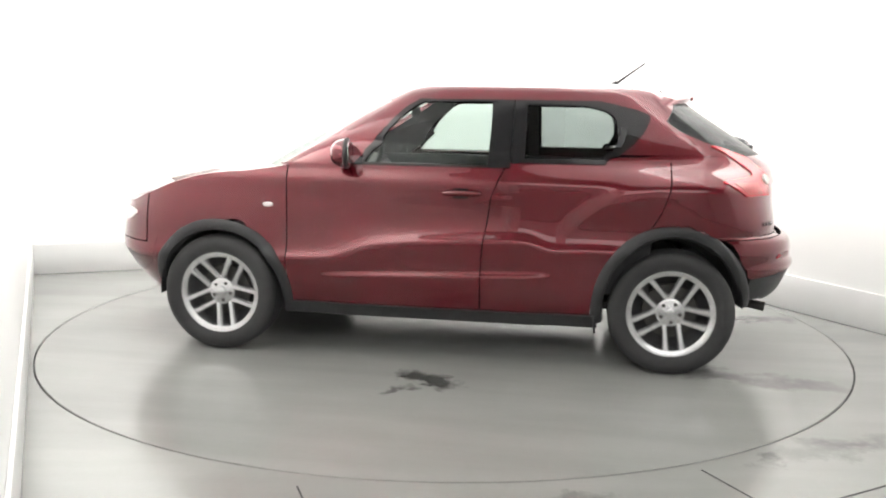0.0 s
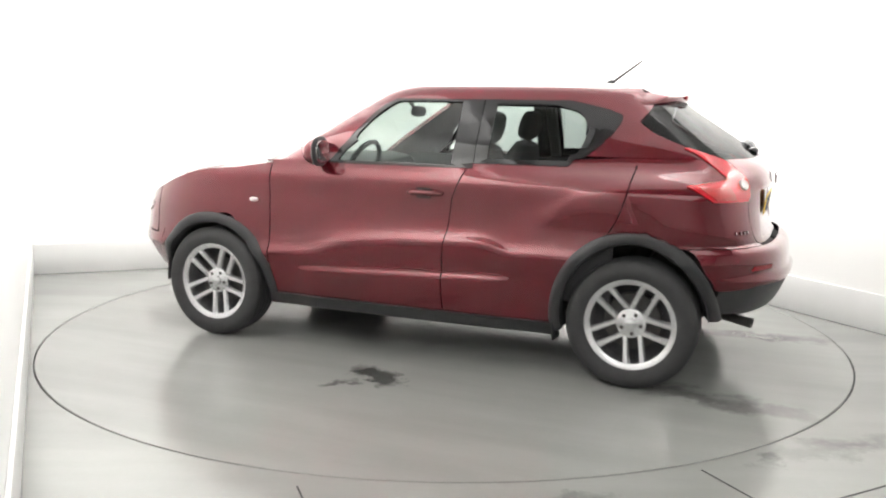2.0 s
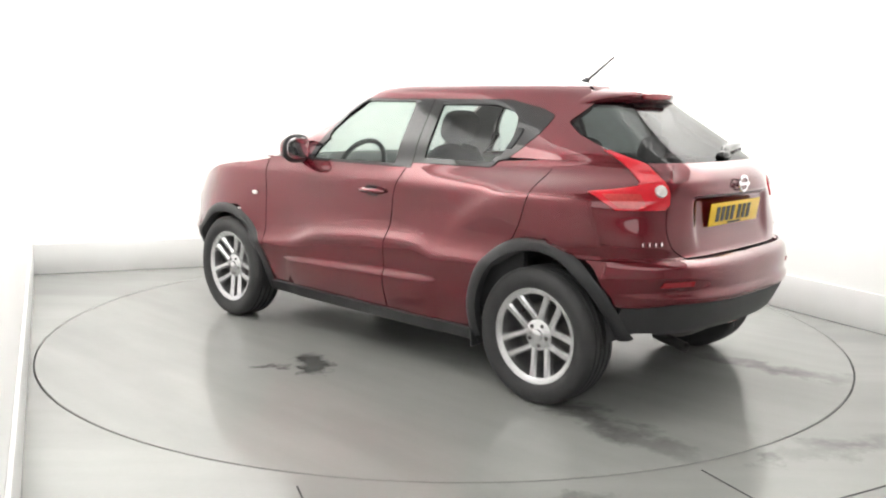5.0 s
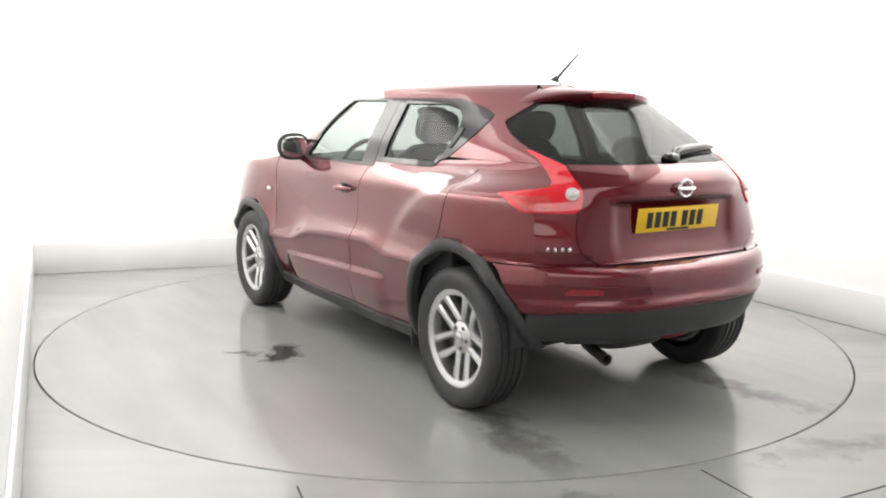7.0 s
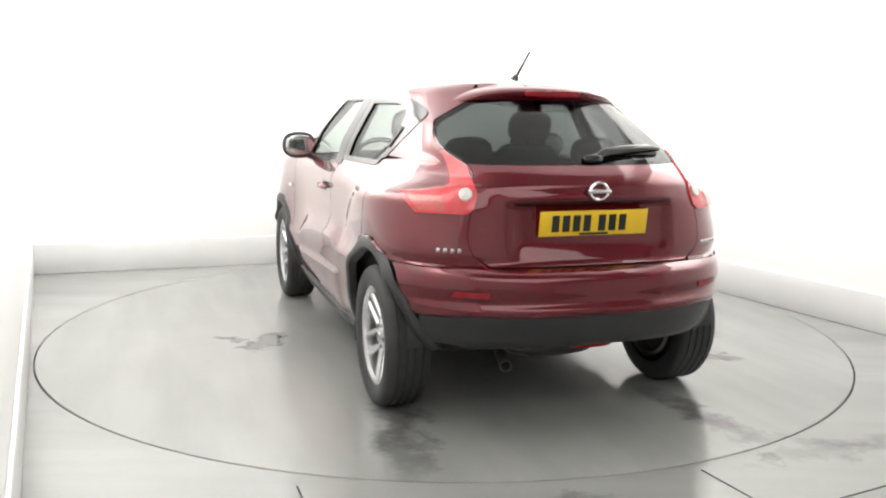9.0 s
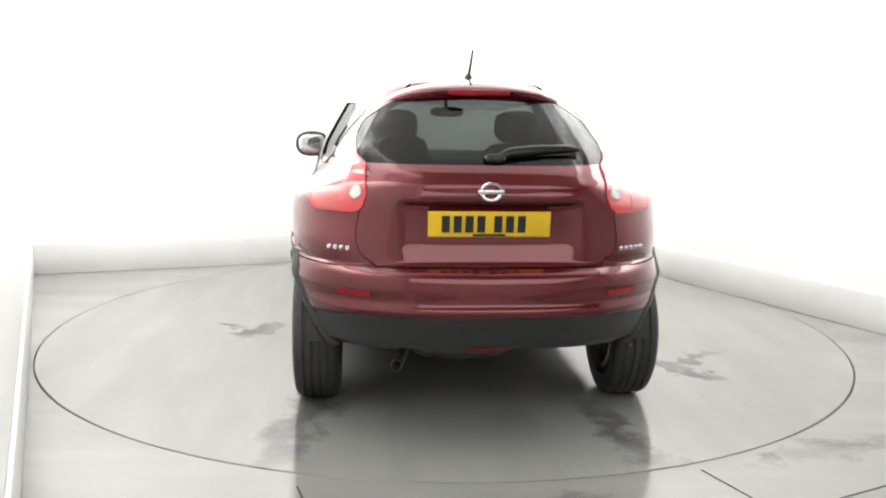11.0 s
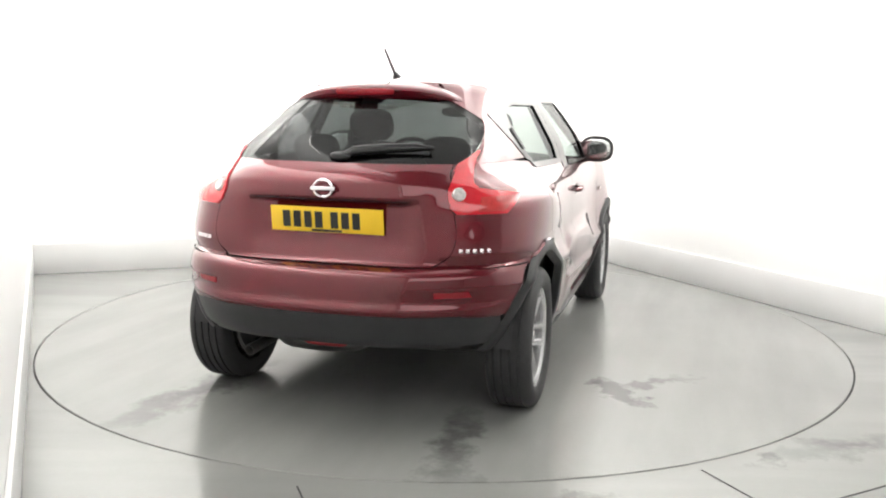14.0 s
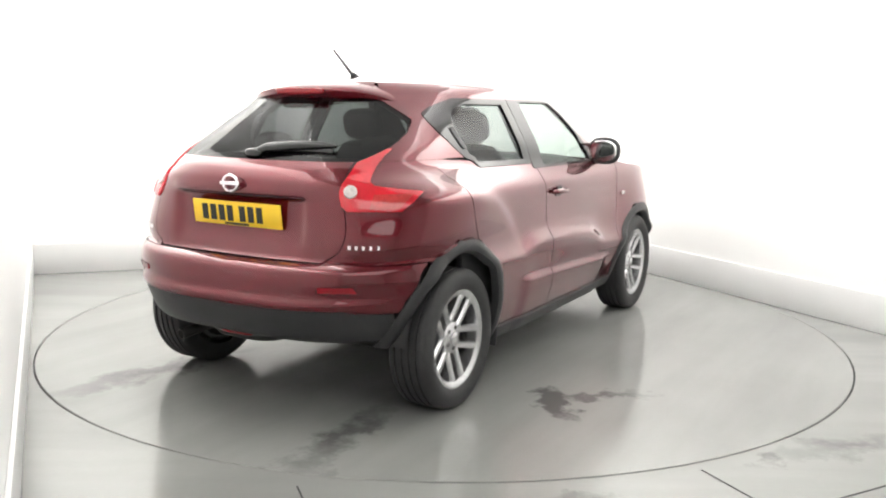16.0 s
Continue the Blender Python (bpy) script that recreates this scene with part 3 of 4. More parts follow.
def doors():
    front_rows = [(0.30, ("x", 0.858), ("x", -0.236)), (0.60, ("x", 0.858), ("x", -0.240)), (0.92, ("x", 0.858), ("x", -0.285)), (1.0, ("x", 0.858), ("x", -0.315)), (1.092, ("x", 0.855), ("x", -0.355))]
    rear_rows = [(z, ("x", float(np.interp(z, (0.3, 0.6, 0.93, 1.03, 1.118), (-0.241, -0.245, -0.291, -0.333, -0.373)))), ("x", float(REAR_GAP(z)))) for z in np.linspace(0.30, 1.118, 42)]
    # window outlines: (z, front, back)
    dlo_front = [(1.10, ("x", 0.425), ("x", -0.262)), (1.16, ("x", 0.38), ("x", -0.265)), (1.25, ("x", 0.318), ("x", -0.268)), (1.36, ("x", 0.225), ("x", -0.268)), (1.41, ("x", 0.165), ("x", -0.266)), (1.435, ("x", 0.115), ("x", -0.262))]
    dlo_rear = [(1.137, ("x", -0.458), ("x", -0.875)), (1.17, ("x", -0.458), ("x", -0.925)), (1.22, ("x", -0.458), ("x", -0.945)), (1.28, ("x", -0.458), ("x", -0.952)), (1.36, ("x", -0.458), ("x", -0.935)), (1.395, ("x", -0.458), ("x", -0.89)), (1.420, ("x", -0.458), ("x", -0.78))]
    black = [(1.085, ("x", 0.50), ("x", -0.85)), (1.10, ("x", 0.475), ("x", -0.88)), (1.15, ("x", 0.430), ("x", -0.95)), (1.205, ("x", 0.385), ("x", -1.02)), (1.25, ("x", 0.350), ("x", -1.06)), (1.31, ("x", 0.305), ("x", -1.105)), (1.375, ("x", 0.25), ("x", -1.125)), (1.405, ("x", 0.215), ("x", -1.05)), (1.425, ("x", 0.185), ("x", -0.96)), (1.450, ("x", 0.140), ("x", -0.85))]
    for k in (False, True):
        fd = sheet("front_door", rows_grid(front_rows, m=90, n=36, inset=0.0012), PAINT, car, mirror=k)
        rd = sheet("rear_door", rows_grid(rear_rows, m=90, n=36, inset=0.0012), PAINT, car, mirror=k)
        sy = -1 if k else 1
        # window frames: a black band with the two openings
        for nm, door, outline, split in (("front", fd, dlo_front, (None, -0.385)), ("rear", rd, dlo_rear, (-0.389, None))):
            frame_ring(door, black, outline, split, k)
            pane = rows_grid(outline, m=14, n=16, off=-0.006, cabin=True)
            ob = sheet("window_pane", pane, GLASS if nm == "front" else TINT, door, "clear side window glass" if nm == "front" else "dark tinted rear side window", rim=0, mirror=k)
        # handles
        def on(x, z, off):
            p = surf(u_of(("x", x), z), z, off)
            return Vector((p[0], p[1] * sy, p[2]))
        pts = [on(-0.03 - 0.20 * i / 8, 0.945 + 0.006 * math.sin(i / 8 * math.pi), 0.008 + 0.026 * math.sin(math.pi * i / 8) ** 0.5) for i in range(9)]
        part("door_handle", tube(pts, [0.010, 0.014, 0.015, 0.015, 0.015, 0.015, 0.015, 0.014, 0.010], 12), PAINT, fd)
        # flat dark patch on the door, painted for the shade of the hand hollow
        cup = np.empty((8, 12, 3))
        for i in range(8):
            for j in range(12):
                x, z = -0.08 - 0.085 * j / 11, 0.915 + 0.06 * i / 7
                cup[i, j] = surf(u_of(("x", x), z), z, 0.002)
        sheet("handle_recess_shade", cup, GLOSSBLACK, fd, "flat dark patch for the shaded hand hollow behind the handle", rim=0.0, mirror=k)
        hg = rows_grid([(1.205, ("x", -0.940), ("x", -0.968)), (1.255, ("x", -0.958), ("x", -0.990)), (1.305, ("x", -0.968), ("x", -0.996))], m=8, n=6, off=0.010, cabin=True)
        sheet("window_corner_handle", hg, BLACK, rd, "small black handle in the window corner", rim=0.008, mirror=k)


def frame_ring(door, black, hole, split, mirror):
    """The black window surround of one door: the band between the outline and the opening."""
    zb = [r[0] for r in black]
    lb = [u_of(r[1], r[0], True) for r in black]
    rb = [u_of(r[2], r[0], True) for r in black]
    zh = [r[0] for r in hole]
    lh = [u_of(r[1], r[0], True) for r in hole]
    rh = [u_of(r[2], r[0], True) for r in hole]
    n = 30
    loop_in, loop_out = [], []
    z0o = zb[0] + (0.026 if split[0] else 0.0)
    zi, zo = np.linspace(zh[0], zh[-1], n), np.linspace(z0o, zb[-1], n)
    for s in range(4):
        for i in range(n if s % 2 == 0 else n // 2):
            if s == 0:
                loop_in.append((np.interp(zi[i], zh, lh), zi[i]))
                loop_out.append((np.interp(zo[i], zb, lb) if split[0] is None else -split[0] , zo[i]))
            elif s == 2:
                k = n - 1 - i
                loop_in.append((np.interp(zi[k], zh, rh), zi[k]))
                loop_out.append((np.interp(zo[k], zb, rb) if split[1] is None else -split[1], zo[k]))
            else:
                t = (i + 1) / (n // 2 + 1)
                k = n - 1 if s == 1 else 0
                a, b = np.interp(zi[k], zh, lh), np.interp(zi[k], zh, rh)
                c = np.interp(zo[k], zb, lb) if split[0] is None else -split[0]
                d = np.interp(zo[k], zb, rb) if split[1] is None else -split[1]
                t = t if s == 1 else 1 - t
                loop_in.append((a + (b - a) * t, zi[k]))
                loop_out.append((c + (d - c) * t, zo[k]))
    loop_in.append(loop_in[0])
    loop_out.append(loop_out[0])
    li, lo = np.array(loop_in), np.array(loop_out)
    grid = np.stack([surf(li[:, 0], li[:, 1], -0.012, True), surf(li[:, 0], li[:, 1], 0.003, True), surf((li * 0.5 + lo * 0.5)[:, 0], (li * 0.5 + lo * 0.5)[:, 1], 0.004, True), surf(lo[:, 0], lo[:, 1], 0.003, True), surf(lo[:, 0], lo[:, 1], -0.01, True)])
    sheet("window_frame", grid[::-1], GLOSSBLACK, door, "black window surround", rim=0, flip=True, mirror=mirror)


def cabin():
    # the painted shell round the windows: pillars and roof rail, with openings left for the glass
    for k in (False, True):
        pil = [(1.06, ("x", 0.93), ("x", 0.52)), (1.085, ("x", 0.90), ("x", 0.495)), (1.205, ("x", 0.72), ("x", 0.383)), (1.345, ("x", 0.485), ("x", 0.273)), (1.44, ("x", 0.32), ("x", 0.158)), (1.522, ("x", 0.20), ("x", 0.10))]
        fp = sheet("front_pillar", rows_grid(pil, m=24, n=10, cabin=True), PAINT, car, mirror=k, rim=0.03)
        sheet("pillar_cover", rows_grid(pil, m=14, n=6, cabin=True, off=-0.032), TRIM, fp, "dark pillar lining", rim=0, mirror=k)
        rail = cols_grid([(("x", 0.30), 1.448, 1.522), (("x", 0.165), 1.448, 1.522), (("x", -0.4), 1.448, 1.522), (("x", -0.85), 1.446, 1.522), (("x", -0.96), 1.424, 1.522)], m=8, n=46, cabin=True)
        sheet("roof_rail", rail, PAINT, car, mirror=k, rim=0.03)
        back = [(1.165, ("x", -0.968), ("y", 0.517)), (1.205, ("x", -1.018), ("y", 0.561)), (1.25, ("x", -1.058), ("y", 0.569)), (1.29, ("x", -1.090), ("y", 0.561)), (1.345, ("x", -1.114), ("y", 0.533)), (1.375, ("x", -1.124), ("y", 0.490)), (1.405, ("x", -1.048), ("y", 0.441)), (1.425, ("x", -0.958), ("y", 0.406)), (1.45, ("x", -0.94), ("y", 0.361)), (1.522, ("x", -0.93), ("y", 0.30))]
        rp = sheet("rear_pillar", rows_grid(back, m=30, n=26, cabin=True), PAINT, car, mirror=k, rim=0.03)
        sheet("pillar_cover", rows_grid(back, m=14, n=12, cabin=True, off=-0.032), TRIM, rp, "dark pillar lining", rim=0, mirror=k)
        belt = cols_grid([(("x", 0.90), 1.085, 1.09), (("x", 0.50), 1.09, 1.096), (("x", -0.37), 1.09, 1.10), (("x", -0.86), 1.095, 1.10), (("x", -0.95), 1.10, 1.155), (("x", -0.975), 1.105, 1.172), (("x", -1.25), 1.112, 1.18)], m=5, n=40, off=-0.003)
        sheet("belt_rail", belt, PAINT, car, mirror=k, rim=0.03)
    # windscreen
    ws = rows_grid([(1.06, ("x", 0.935), ("f", 0.0)), (1.25, ("x", 0.645), ("f", 0.0)), (1.44, ("x", 0.325), ("f", 0.0)), (1.522, ("x", 0.205), ("f", 0.0))], m=20, n=20, cabin=True, off=-0.004)
    sheet("windscreen", whole_front(ws[:, ::-1]), GLASS, car, "clear windscreen glass", rim=0)
    # rear window with its black border
    edge = [(1.166, ("y", 0.514), MID), (1.205, ("y", 0.558), MID), (1.25, ("y", 0.566), MID), (1.29, ("y", 0.558), MID), (1.345, ("y", 0.530), MID), (1.385, ("y", 0.472), MID), (1.42, ("y", 0.412), MID), (1.45, ("y", 0.358), MID), (1.488, ("y", 0.30), MID)]
    gl = rows_grid(edge, m=24, n=26, cabin=True, off=-0.003)
    sheet("rear_window", whole(gl), PRIVACY, car, "dark tinted rear window glass", rim=0)
    # roof: rings from the rail to the crown
    us = np.linspace(u_of(("f", 0.0), 1.522, True), u_of(MID, 1.522, True), 110)
    out = surf(us, 1.522 + 0 * us, 0, True)
    xc, rings = -0.40, []
    for kk in np.linspace(1, 0, 18):
        row = out.copy()
        row[:, 0] = xc + (out[:, 0] - xc) * kk
        row[:, 1] = out[:, 1] * kk
        row[:, 2] = 1.522 + 0.050 * (1 - kk ** 2.4)
        rings.append(row)
    g = np.array(rings)
    v, f = [], []
    n = g.shape[1]
    for r in g:
        v += [tuple(p) for p in r] + [(p[0], -p[1], p[2]) for p in r[-2:0:-1]]
    nn = 2 * n - 2
    for i in range(len(g) - 1):
        for j in range(nn):
            f.append((i * nn + j, i * nn + (j + 1) % nn, (i + 1) * nn + (j + 1) % nn, (i + 1) * nn + j))
    bm = bmesh.new()
    me = bpy.data.meshes.new("roof")
    me.from_pydata(v, [], f)
    bm.from_mesh(me)
    bmesh.ops.remove_doubles(bm, verts=bm.verts, dist=0.0008)
    part("roof", bm, PAINT, car)
    part("headliner", liner_mesh(out), LINER, car, "pale grey cloth headliner")
    # spoiler with an upright rear face
    prof = ((0.36, 0.048), (0.24, 0.046), (0.13, 0.037), (0.05, 0.017), (0.014, 0.005), (0.002, -0.003), (-0.003, -0.011), (0.002, -0.030), (0.012, -0.054), (0.018, -0.060), (0.030, -0.063), (0.07, -0.052), (0.13, -0.030))
    sp = np.empty((len(prof), 41, 3))
    for j in range(41):
        q = -1 + 2 * j / 40
        xe, ze, h = -1.385 + 0.23 * abs(q) ** 2.6, 1.494 - 0.026 * q * q - 0.066 * abs(q) ** 5, 0.85 - 0.5 * abs(q) ** 4
        for i, (px, pz) in enumerate(prof):
            sp[i, j] = (xe + px * (1 - 0.55 * abs(q) ** 5), 0.475 * q, ze + pz * (h if pz < 0 else 1 - 0.5 * q * q))
    head = rows_grid([(1.484, ("y", 0.305), MID), (1.523, ("y", 0.295), MID)], m=5, n=20, cabin=True, off=0.001)
    sheet("roof_header", whole(head), PAINT, car, rim=0)
    top = sheet("roof_spoiler", sp[:, ::-1], PAINT, car, "body-coloured spoiler over the rear window", rim=0)
    part("brake_light", pillow((0.014, 0.29, 0.030), (-1.384, 0, 1.474), 5, rot=Matrix.Rotation(radians(-12), 4, "Y")), REFLECTOR, top, "red high brake light")


def liner_mesh(out):
    bm = bmesh.new()
    c = Vector((-0.4, 0, 1.50))
    ring = [Vector((-0.4 + (p[0] + 0.4) * 0.97, p[1] * 0.99, 1.475)) for p in out[::4]]
    ring += [Vector((p.x, -p.y, p.z)) for p in ring[-2:0:-1]]
    vs = [bm.verts.new(p) for p in ring]
    inner = [bm.verts.new(c + (p - c) * 0.6 + Vector((0, 0, 0.02))) for p in ring]
    for i in range(len(vs)):
        j = (i + 1) % len(vs)
        bm.faces.new((vs[i], vs[j], inner[j], inner[i]))
    bm.faces.new(inner)
    return bm


def tail_lamps():
    rows = [(0.962, ("x", -1.625), ("y", 0.560)), (0.985, ("x", -1.595), ("y", 0.533)), (1.02, ("x", -1.54), ("y", 0.520)), (1.040, ("x", -1.495), ("y", 0.516)), (1.048, ("x", -1.57), ("y", 0.516)), (1.056, ("y", 0.675), ("y", 0.516)), (1.066, ("y", 0.625), ("y", 0.516)), (1.082, ("y", 0.604), ("y", 0.519)), (1.10, ("y", 0.594), ("y", 0.521)), (1.13, ("y", 0.583), ("y", 0.521)), (1.16, ("y", 0.577), ("y", 0.518)), (1.185, ("y", 0.575), ("y", 0.545)), (1.215, ("y", 0.578), ("y", 0.566))]
    for k in (False, True):
        sy = -1 if k else 1
        lamp = sheet("tail_lamp", rows_grid(rows, m=64, n=24, off=0.007), REDLENS, car, "red swept tail lamp", rim=0.02, mirror=k)
        amber = rows_grid([(0.972, ("x", -1.635), ("y", 0.640)), (1.00, ("x", -1.60), ("y", 0.640)), (1.03, ("x", -1.555), ("y", 0.640))], m=8, n=12, off=0.0095)
        sheet("indicator_lens", amber, ORANGELENS, lamp, "amber-red indicator lens", rim=0.003, mirror=k)
        p = surf(u_of(("y", 0.557), 1.042), 1.042, 0.012)
        at = Vector((p[0], p[1] * sy, p[2]))
        nrm = surf(u_of(("y", 0.557), 1.042), 1.042, 0.1) - surf(u_of(("y", 0.557), 1.042), 1.042, 0.0)
        nrm = Vector((nrm[0], nrm[1] * sy, nrm[2])).normalized()
        rot = nrm.to_track_quat("Z", "Y").to_matrix().to_4x4()
        v, f = revolve([(0.0, 0.003), (0.010, 0.005), (0.020, 0.003), (0.025, 0.005), (0.029, 0.002), (0.030, -0.012)], 24)
        bm = bmesh.new()
        me = bpy.data.meshes.new("tmp")
        me.from_pydata([tuple(Matrix.Translation(at) @ rot @ Vector((a, c, b))) for a, b, c in v], [], f)
        bm.from_mesh(me)
        part("reversing_lens", bm, WHITELENS, lamp, "round clear reversing light")


def wheel_at(x, sy, first=None):
    """Silver alloy wheel with five twin spokes; y points outwards."""
    v, f = revolve([(0.19, -0.10), (0.205, -0.09), (0.20, -0.02), (0.205, 0.075), (0.222, 0.085), (0.234, 0.088), (0.236, 0.080), (0.228, 0.07), (0.215, -0.10)], 56)
    wheel = link_mesh("wheel", v, f, ALLOY, True, car, "silver alloy wheel with five twin spokes")
    tp = [(0.232, 0.075), (0.236, 0.092), (0.255, 0.103), (0.285, 0.108), (0.305, 0.104), (0.322, 0.094), (0.3315, 0.080)]
    tread = []
    for c in (0.055, 0.018, -0.018, -0.055):
        tread += [(0.334, c + 0.006), (0.326, c + 0.004), (0.326, c - 0.004), (0.334, c - 0.006)]
    tp += tread + [(0.3315, -0.080), (0.322, -0.094), (0.285, -0.106), (0.24, -0.095)]
    v, f = revolve(tp, 64)
    link_mesh("tyre", v, f, RUBBER, True, wheel, "black rubber tyre with grooved tread")
    v, f = revolve([(0.0, 0.0), (0.145, 0.0), (0.150, -0.004), (0.150, -0.02), (0.0, -0.02)], 40)
    link_mesh("brake_disc", v, f, DARKMETAL, True, wheel, "dull steel brake disc")
    # flat dark disc, added for the shade in the space behind the spokes
    v, f = revolve([(0.0, -0.035), (0.21, -0.035)], 40)
    link_mesh("wheel_back", v, f, TRIM, True, wheel, "flat dark disc for the shade behind the spokes")
    v, f = revolve([(0.0, 0.070), (0.022, 0.069), (0.028, 0.066), (0.030, 0.058), (0.034, 0.056), (0.064, 0.054), (0.076, 0.049), (0.079, 0.040), (0.079, 0.0)], 30)
    link_mesh("hub_cap", v, f, ALLOY, True, wheel, "round silver hub centre")
    sp = bmesh.new()
    path = [(0.045, 0.046, 0.019), (0.10, 0.056, 0.0165), (0.15, 0.066, 0.0172), (0.19, 0.074, 0.0195), (0.218, 0.079, 0.024)]
    rings = []
    for r, y, h in path:
        rings.append([sp.verts.new(c) for c in ((r, y, -h * 0.55), (r, y, h * 0.55), (r, y - 0.012, h), (r, y - 0.05, h * 0.8), (r, y - 0.05, -h * 0.8), (r, y - 0.012, -h))])
    for r0, r1 in zip(rings, rings[1:]):
        for k in range(6):
            sp.faces.new((r0[k], r0[(k + 1) % 6], r1[(k + 1) % 6], r1[k]))
    sp.faces.new(rings[0])
    sp.faces.new(rings[-1][::-1])
    bmesh.ops.recalc_face_normals(sp, faces=sp.faces)
    me = bpy.data.meshes.new("spoke")
    sp.to_mesh(me)
    sp.free()
    me.materials.append(ALLOY)
    bolt = bpy.data.meshes.new("wheel_bolt")
    v, f = revolve([(0.0, 0.012), (0.009, 0.011), (0.0105, 0.0)], 10)
    bolt.from_pydata(v, [], f)
    bolt.materials.append(DARKMETAL)
    for k in range(5):
        base = 118 + 72 * k
        for d in (-11.5, 11.5):
            ob = new("spoke", me)
            ob.parent = wheel
            # twin spokes run nearly side by side
            ob.matrix_basis = Matrix.Rotation(-radians(base), 4, "Y") @ Matrix.Translation((0, 0, 0.034 * (1 if d > 0 else -1))) @ Matrix.Rotation(-radians(d * 0.22), 4, "Y")
        ob = new("wheel_bolt", bolt)
        ob.parent = wheel
        a = radians(base)
        ob.matrix_basis = Matrix.Translation((0.052 * math.cos(a), 0.046, 0.052 * math.sin(a)))
    wheel.matrix_basis = pose(x, (0.79 if x > 0 else 0.748) * sy, HUB_Z, 0, 0, 0 if sy > 0 else 180)
    return wheel


def mirrors():
    for sy in (1, -1):
        c = (0.500, 0.885 * sy, 1.150)
        shell = pillow((0.17, 0.205, 0.155), c, 2.4, rot=Matrix.Rotation(radians(-8 * sy), 4, "Z"), seg=28)
        cut = bmesh.ops.bisect_plane(shell, geom=shell.verts[:] + shell.edges[:] + shell.faces[:], plane_co=(0.505, 0.885 * sy, 1.15), plane_no=(-1, -0.12 * sy, 0), clear_outer=True)
        bmesh.ops.edgeloop_fill(shell, edges=[e for e in cut["geom_cut"] if isinstance(e, bmesh.types.BMEdge)])
        m = part("door_mirror", shell, PAINT, car, "red door mirror housing")
        turn7 = Matrix.Rotation(radians(7 * sy), 4, "Z")
        part("mirror_rim", pillow((0.035, 0.222, 0.168), (0.502, 0.885 * sy, 1.150), 2.5, rot=turn7, seg=28), BLACK, m, "black mirror rim")
        part("mirror_glass", pillow((0.012, 0.180, 0.128), (0.484, 0.885 * sy, 1.150), 2.8, rot=turn7, seg=24), MIRROR, m, "oval mirror glass")
        part("mirror_arm", tube([(0.55, 0.78 * sy, 1.085), (0.54, 0.83 * sy, 1.09), (0.53, 0.88 * sy, 1.10)], [0.030, 0.025, 0.026], 12), BLACK, m, "black mirror foot")


def interior():
    def seat(x, y, w=0.50):
        rot = Matrix.Rotation(radians(-16), 4, "Y")
        s = part("seat_cushion", pillow((0.52, w, 0.18), (x, y, 0.56), 4), FABRIC, car, "dark grey fabric seat")
        part("seat_back", pillow((0.15, w, 0.66), (x - 0.33, y, 0.88), 3.5, rot), FABRIC, s)
        part("head_restraint", pillow((0.10, 0.27, 0.19), (x - 0.435, y, 1.295), 3.2, rot), FABRIC, s)
        part("restraint_post", tube([(x - 0.42, y, 1.15), (x - 0.43, y, 1.25)], 0.02, 8), DARKMETAL, s)
    seat(0.10, 0.36)
    seat(0.10, -0.36)
    rot = Matrix.Rotation(radians(-20), 4, "Y")
    bench = part("rear_bench", pillow((0.5, 1.22, 0.2), (-0.72, 0, 0.60), 5), FABRIC, car, "dark grey fabric rear bench")
    part("bench_back", pillow((0.14, 1.22, 0.58), (-1.06, 0, 0.86), 4.5, rot), FABRIC, bench)
    for y in (0.34, -0.34):
        part("head_restraint", pillow((0.09, 0.24, 0.15), (-1.17, y, 1.19), 3.2, rot), FABRIC, bench)
    part("parcel_shelf", box((0.42, 1.14, 0.02), (-1.40, 0, 1.10), 0.006), TRIM, car, "dark parcel shelf")
    part("dashboard", pillow((0.50, 1.42, 0.34), (0.80, 0, 0.93), 4), TRIM, car, "dark dashboard")
    part("cabin_floor", box((2.0, 1.42, 0.03), (-0.02, 0, 0.34), 0.01), TRIM, car)
    for sy in (1, -1):
        part("door_lining", box((1.9, 0.04, 0.66), (-0.20, 0.765 * sy, 0.74), 0.015), TRIM, car)
        part("pillar_lining", box((0.07, 0.03, 0.40), (-0.40, 0.685 * sy, 1.26), 0.01, rot=Matrix.Rotation(radians(27 * sy), 4, "X")), TRIM, car)
    w = bmesh.new()
    ring = [(0.0, 0.185 * math.cos(2 * math.pi * k / 24), 0.185 * math.sin(2 * math.pi * k / 24)) for k in range(25)]
    m = Matrix.Translation((0.52, 0.36, 1.02)) @ Matrix.Rotation(radians(-24), 4, "Y")
    tube([m @ Vector(p) for p in ring], 0.016, 8, w)
    for q in ((0, 0.17, 0), (0, -0.17, 0), (0, 0, -0.17)):
        tube([m @ Vector((0, 0, 0)), m @ Vector(q)], 0.016, 8, w)
    pillow((0.06, 0.13, 0.11), m @ Vector((0, 0, 0)), 3, bm=w)
    part("steering_wheel", w, TRIM, car, "dark three-spoke steering wheel")
    im = part("interior_mirror", pillow((0.03, 0.22, 0.065), (0.30, 0, 1.375), 3), TRIM, car, "dark rear-view mirror")
    part("mirror_stem", tube([(0.31, 0, 1.38), (0.38, 0, 1.45)], 0.012, 8), TRIM, im)


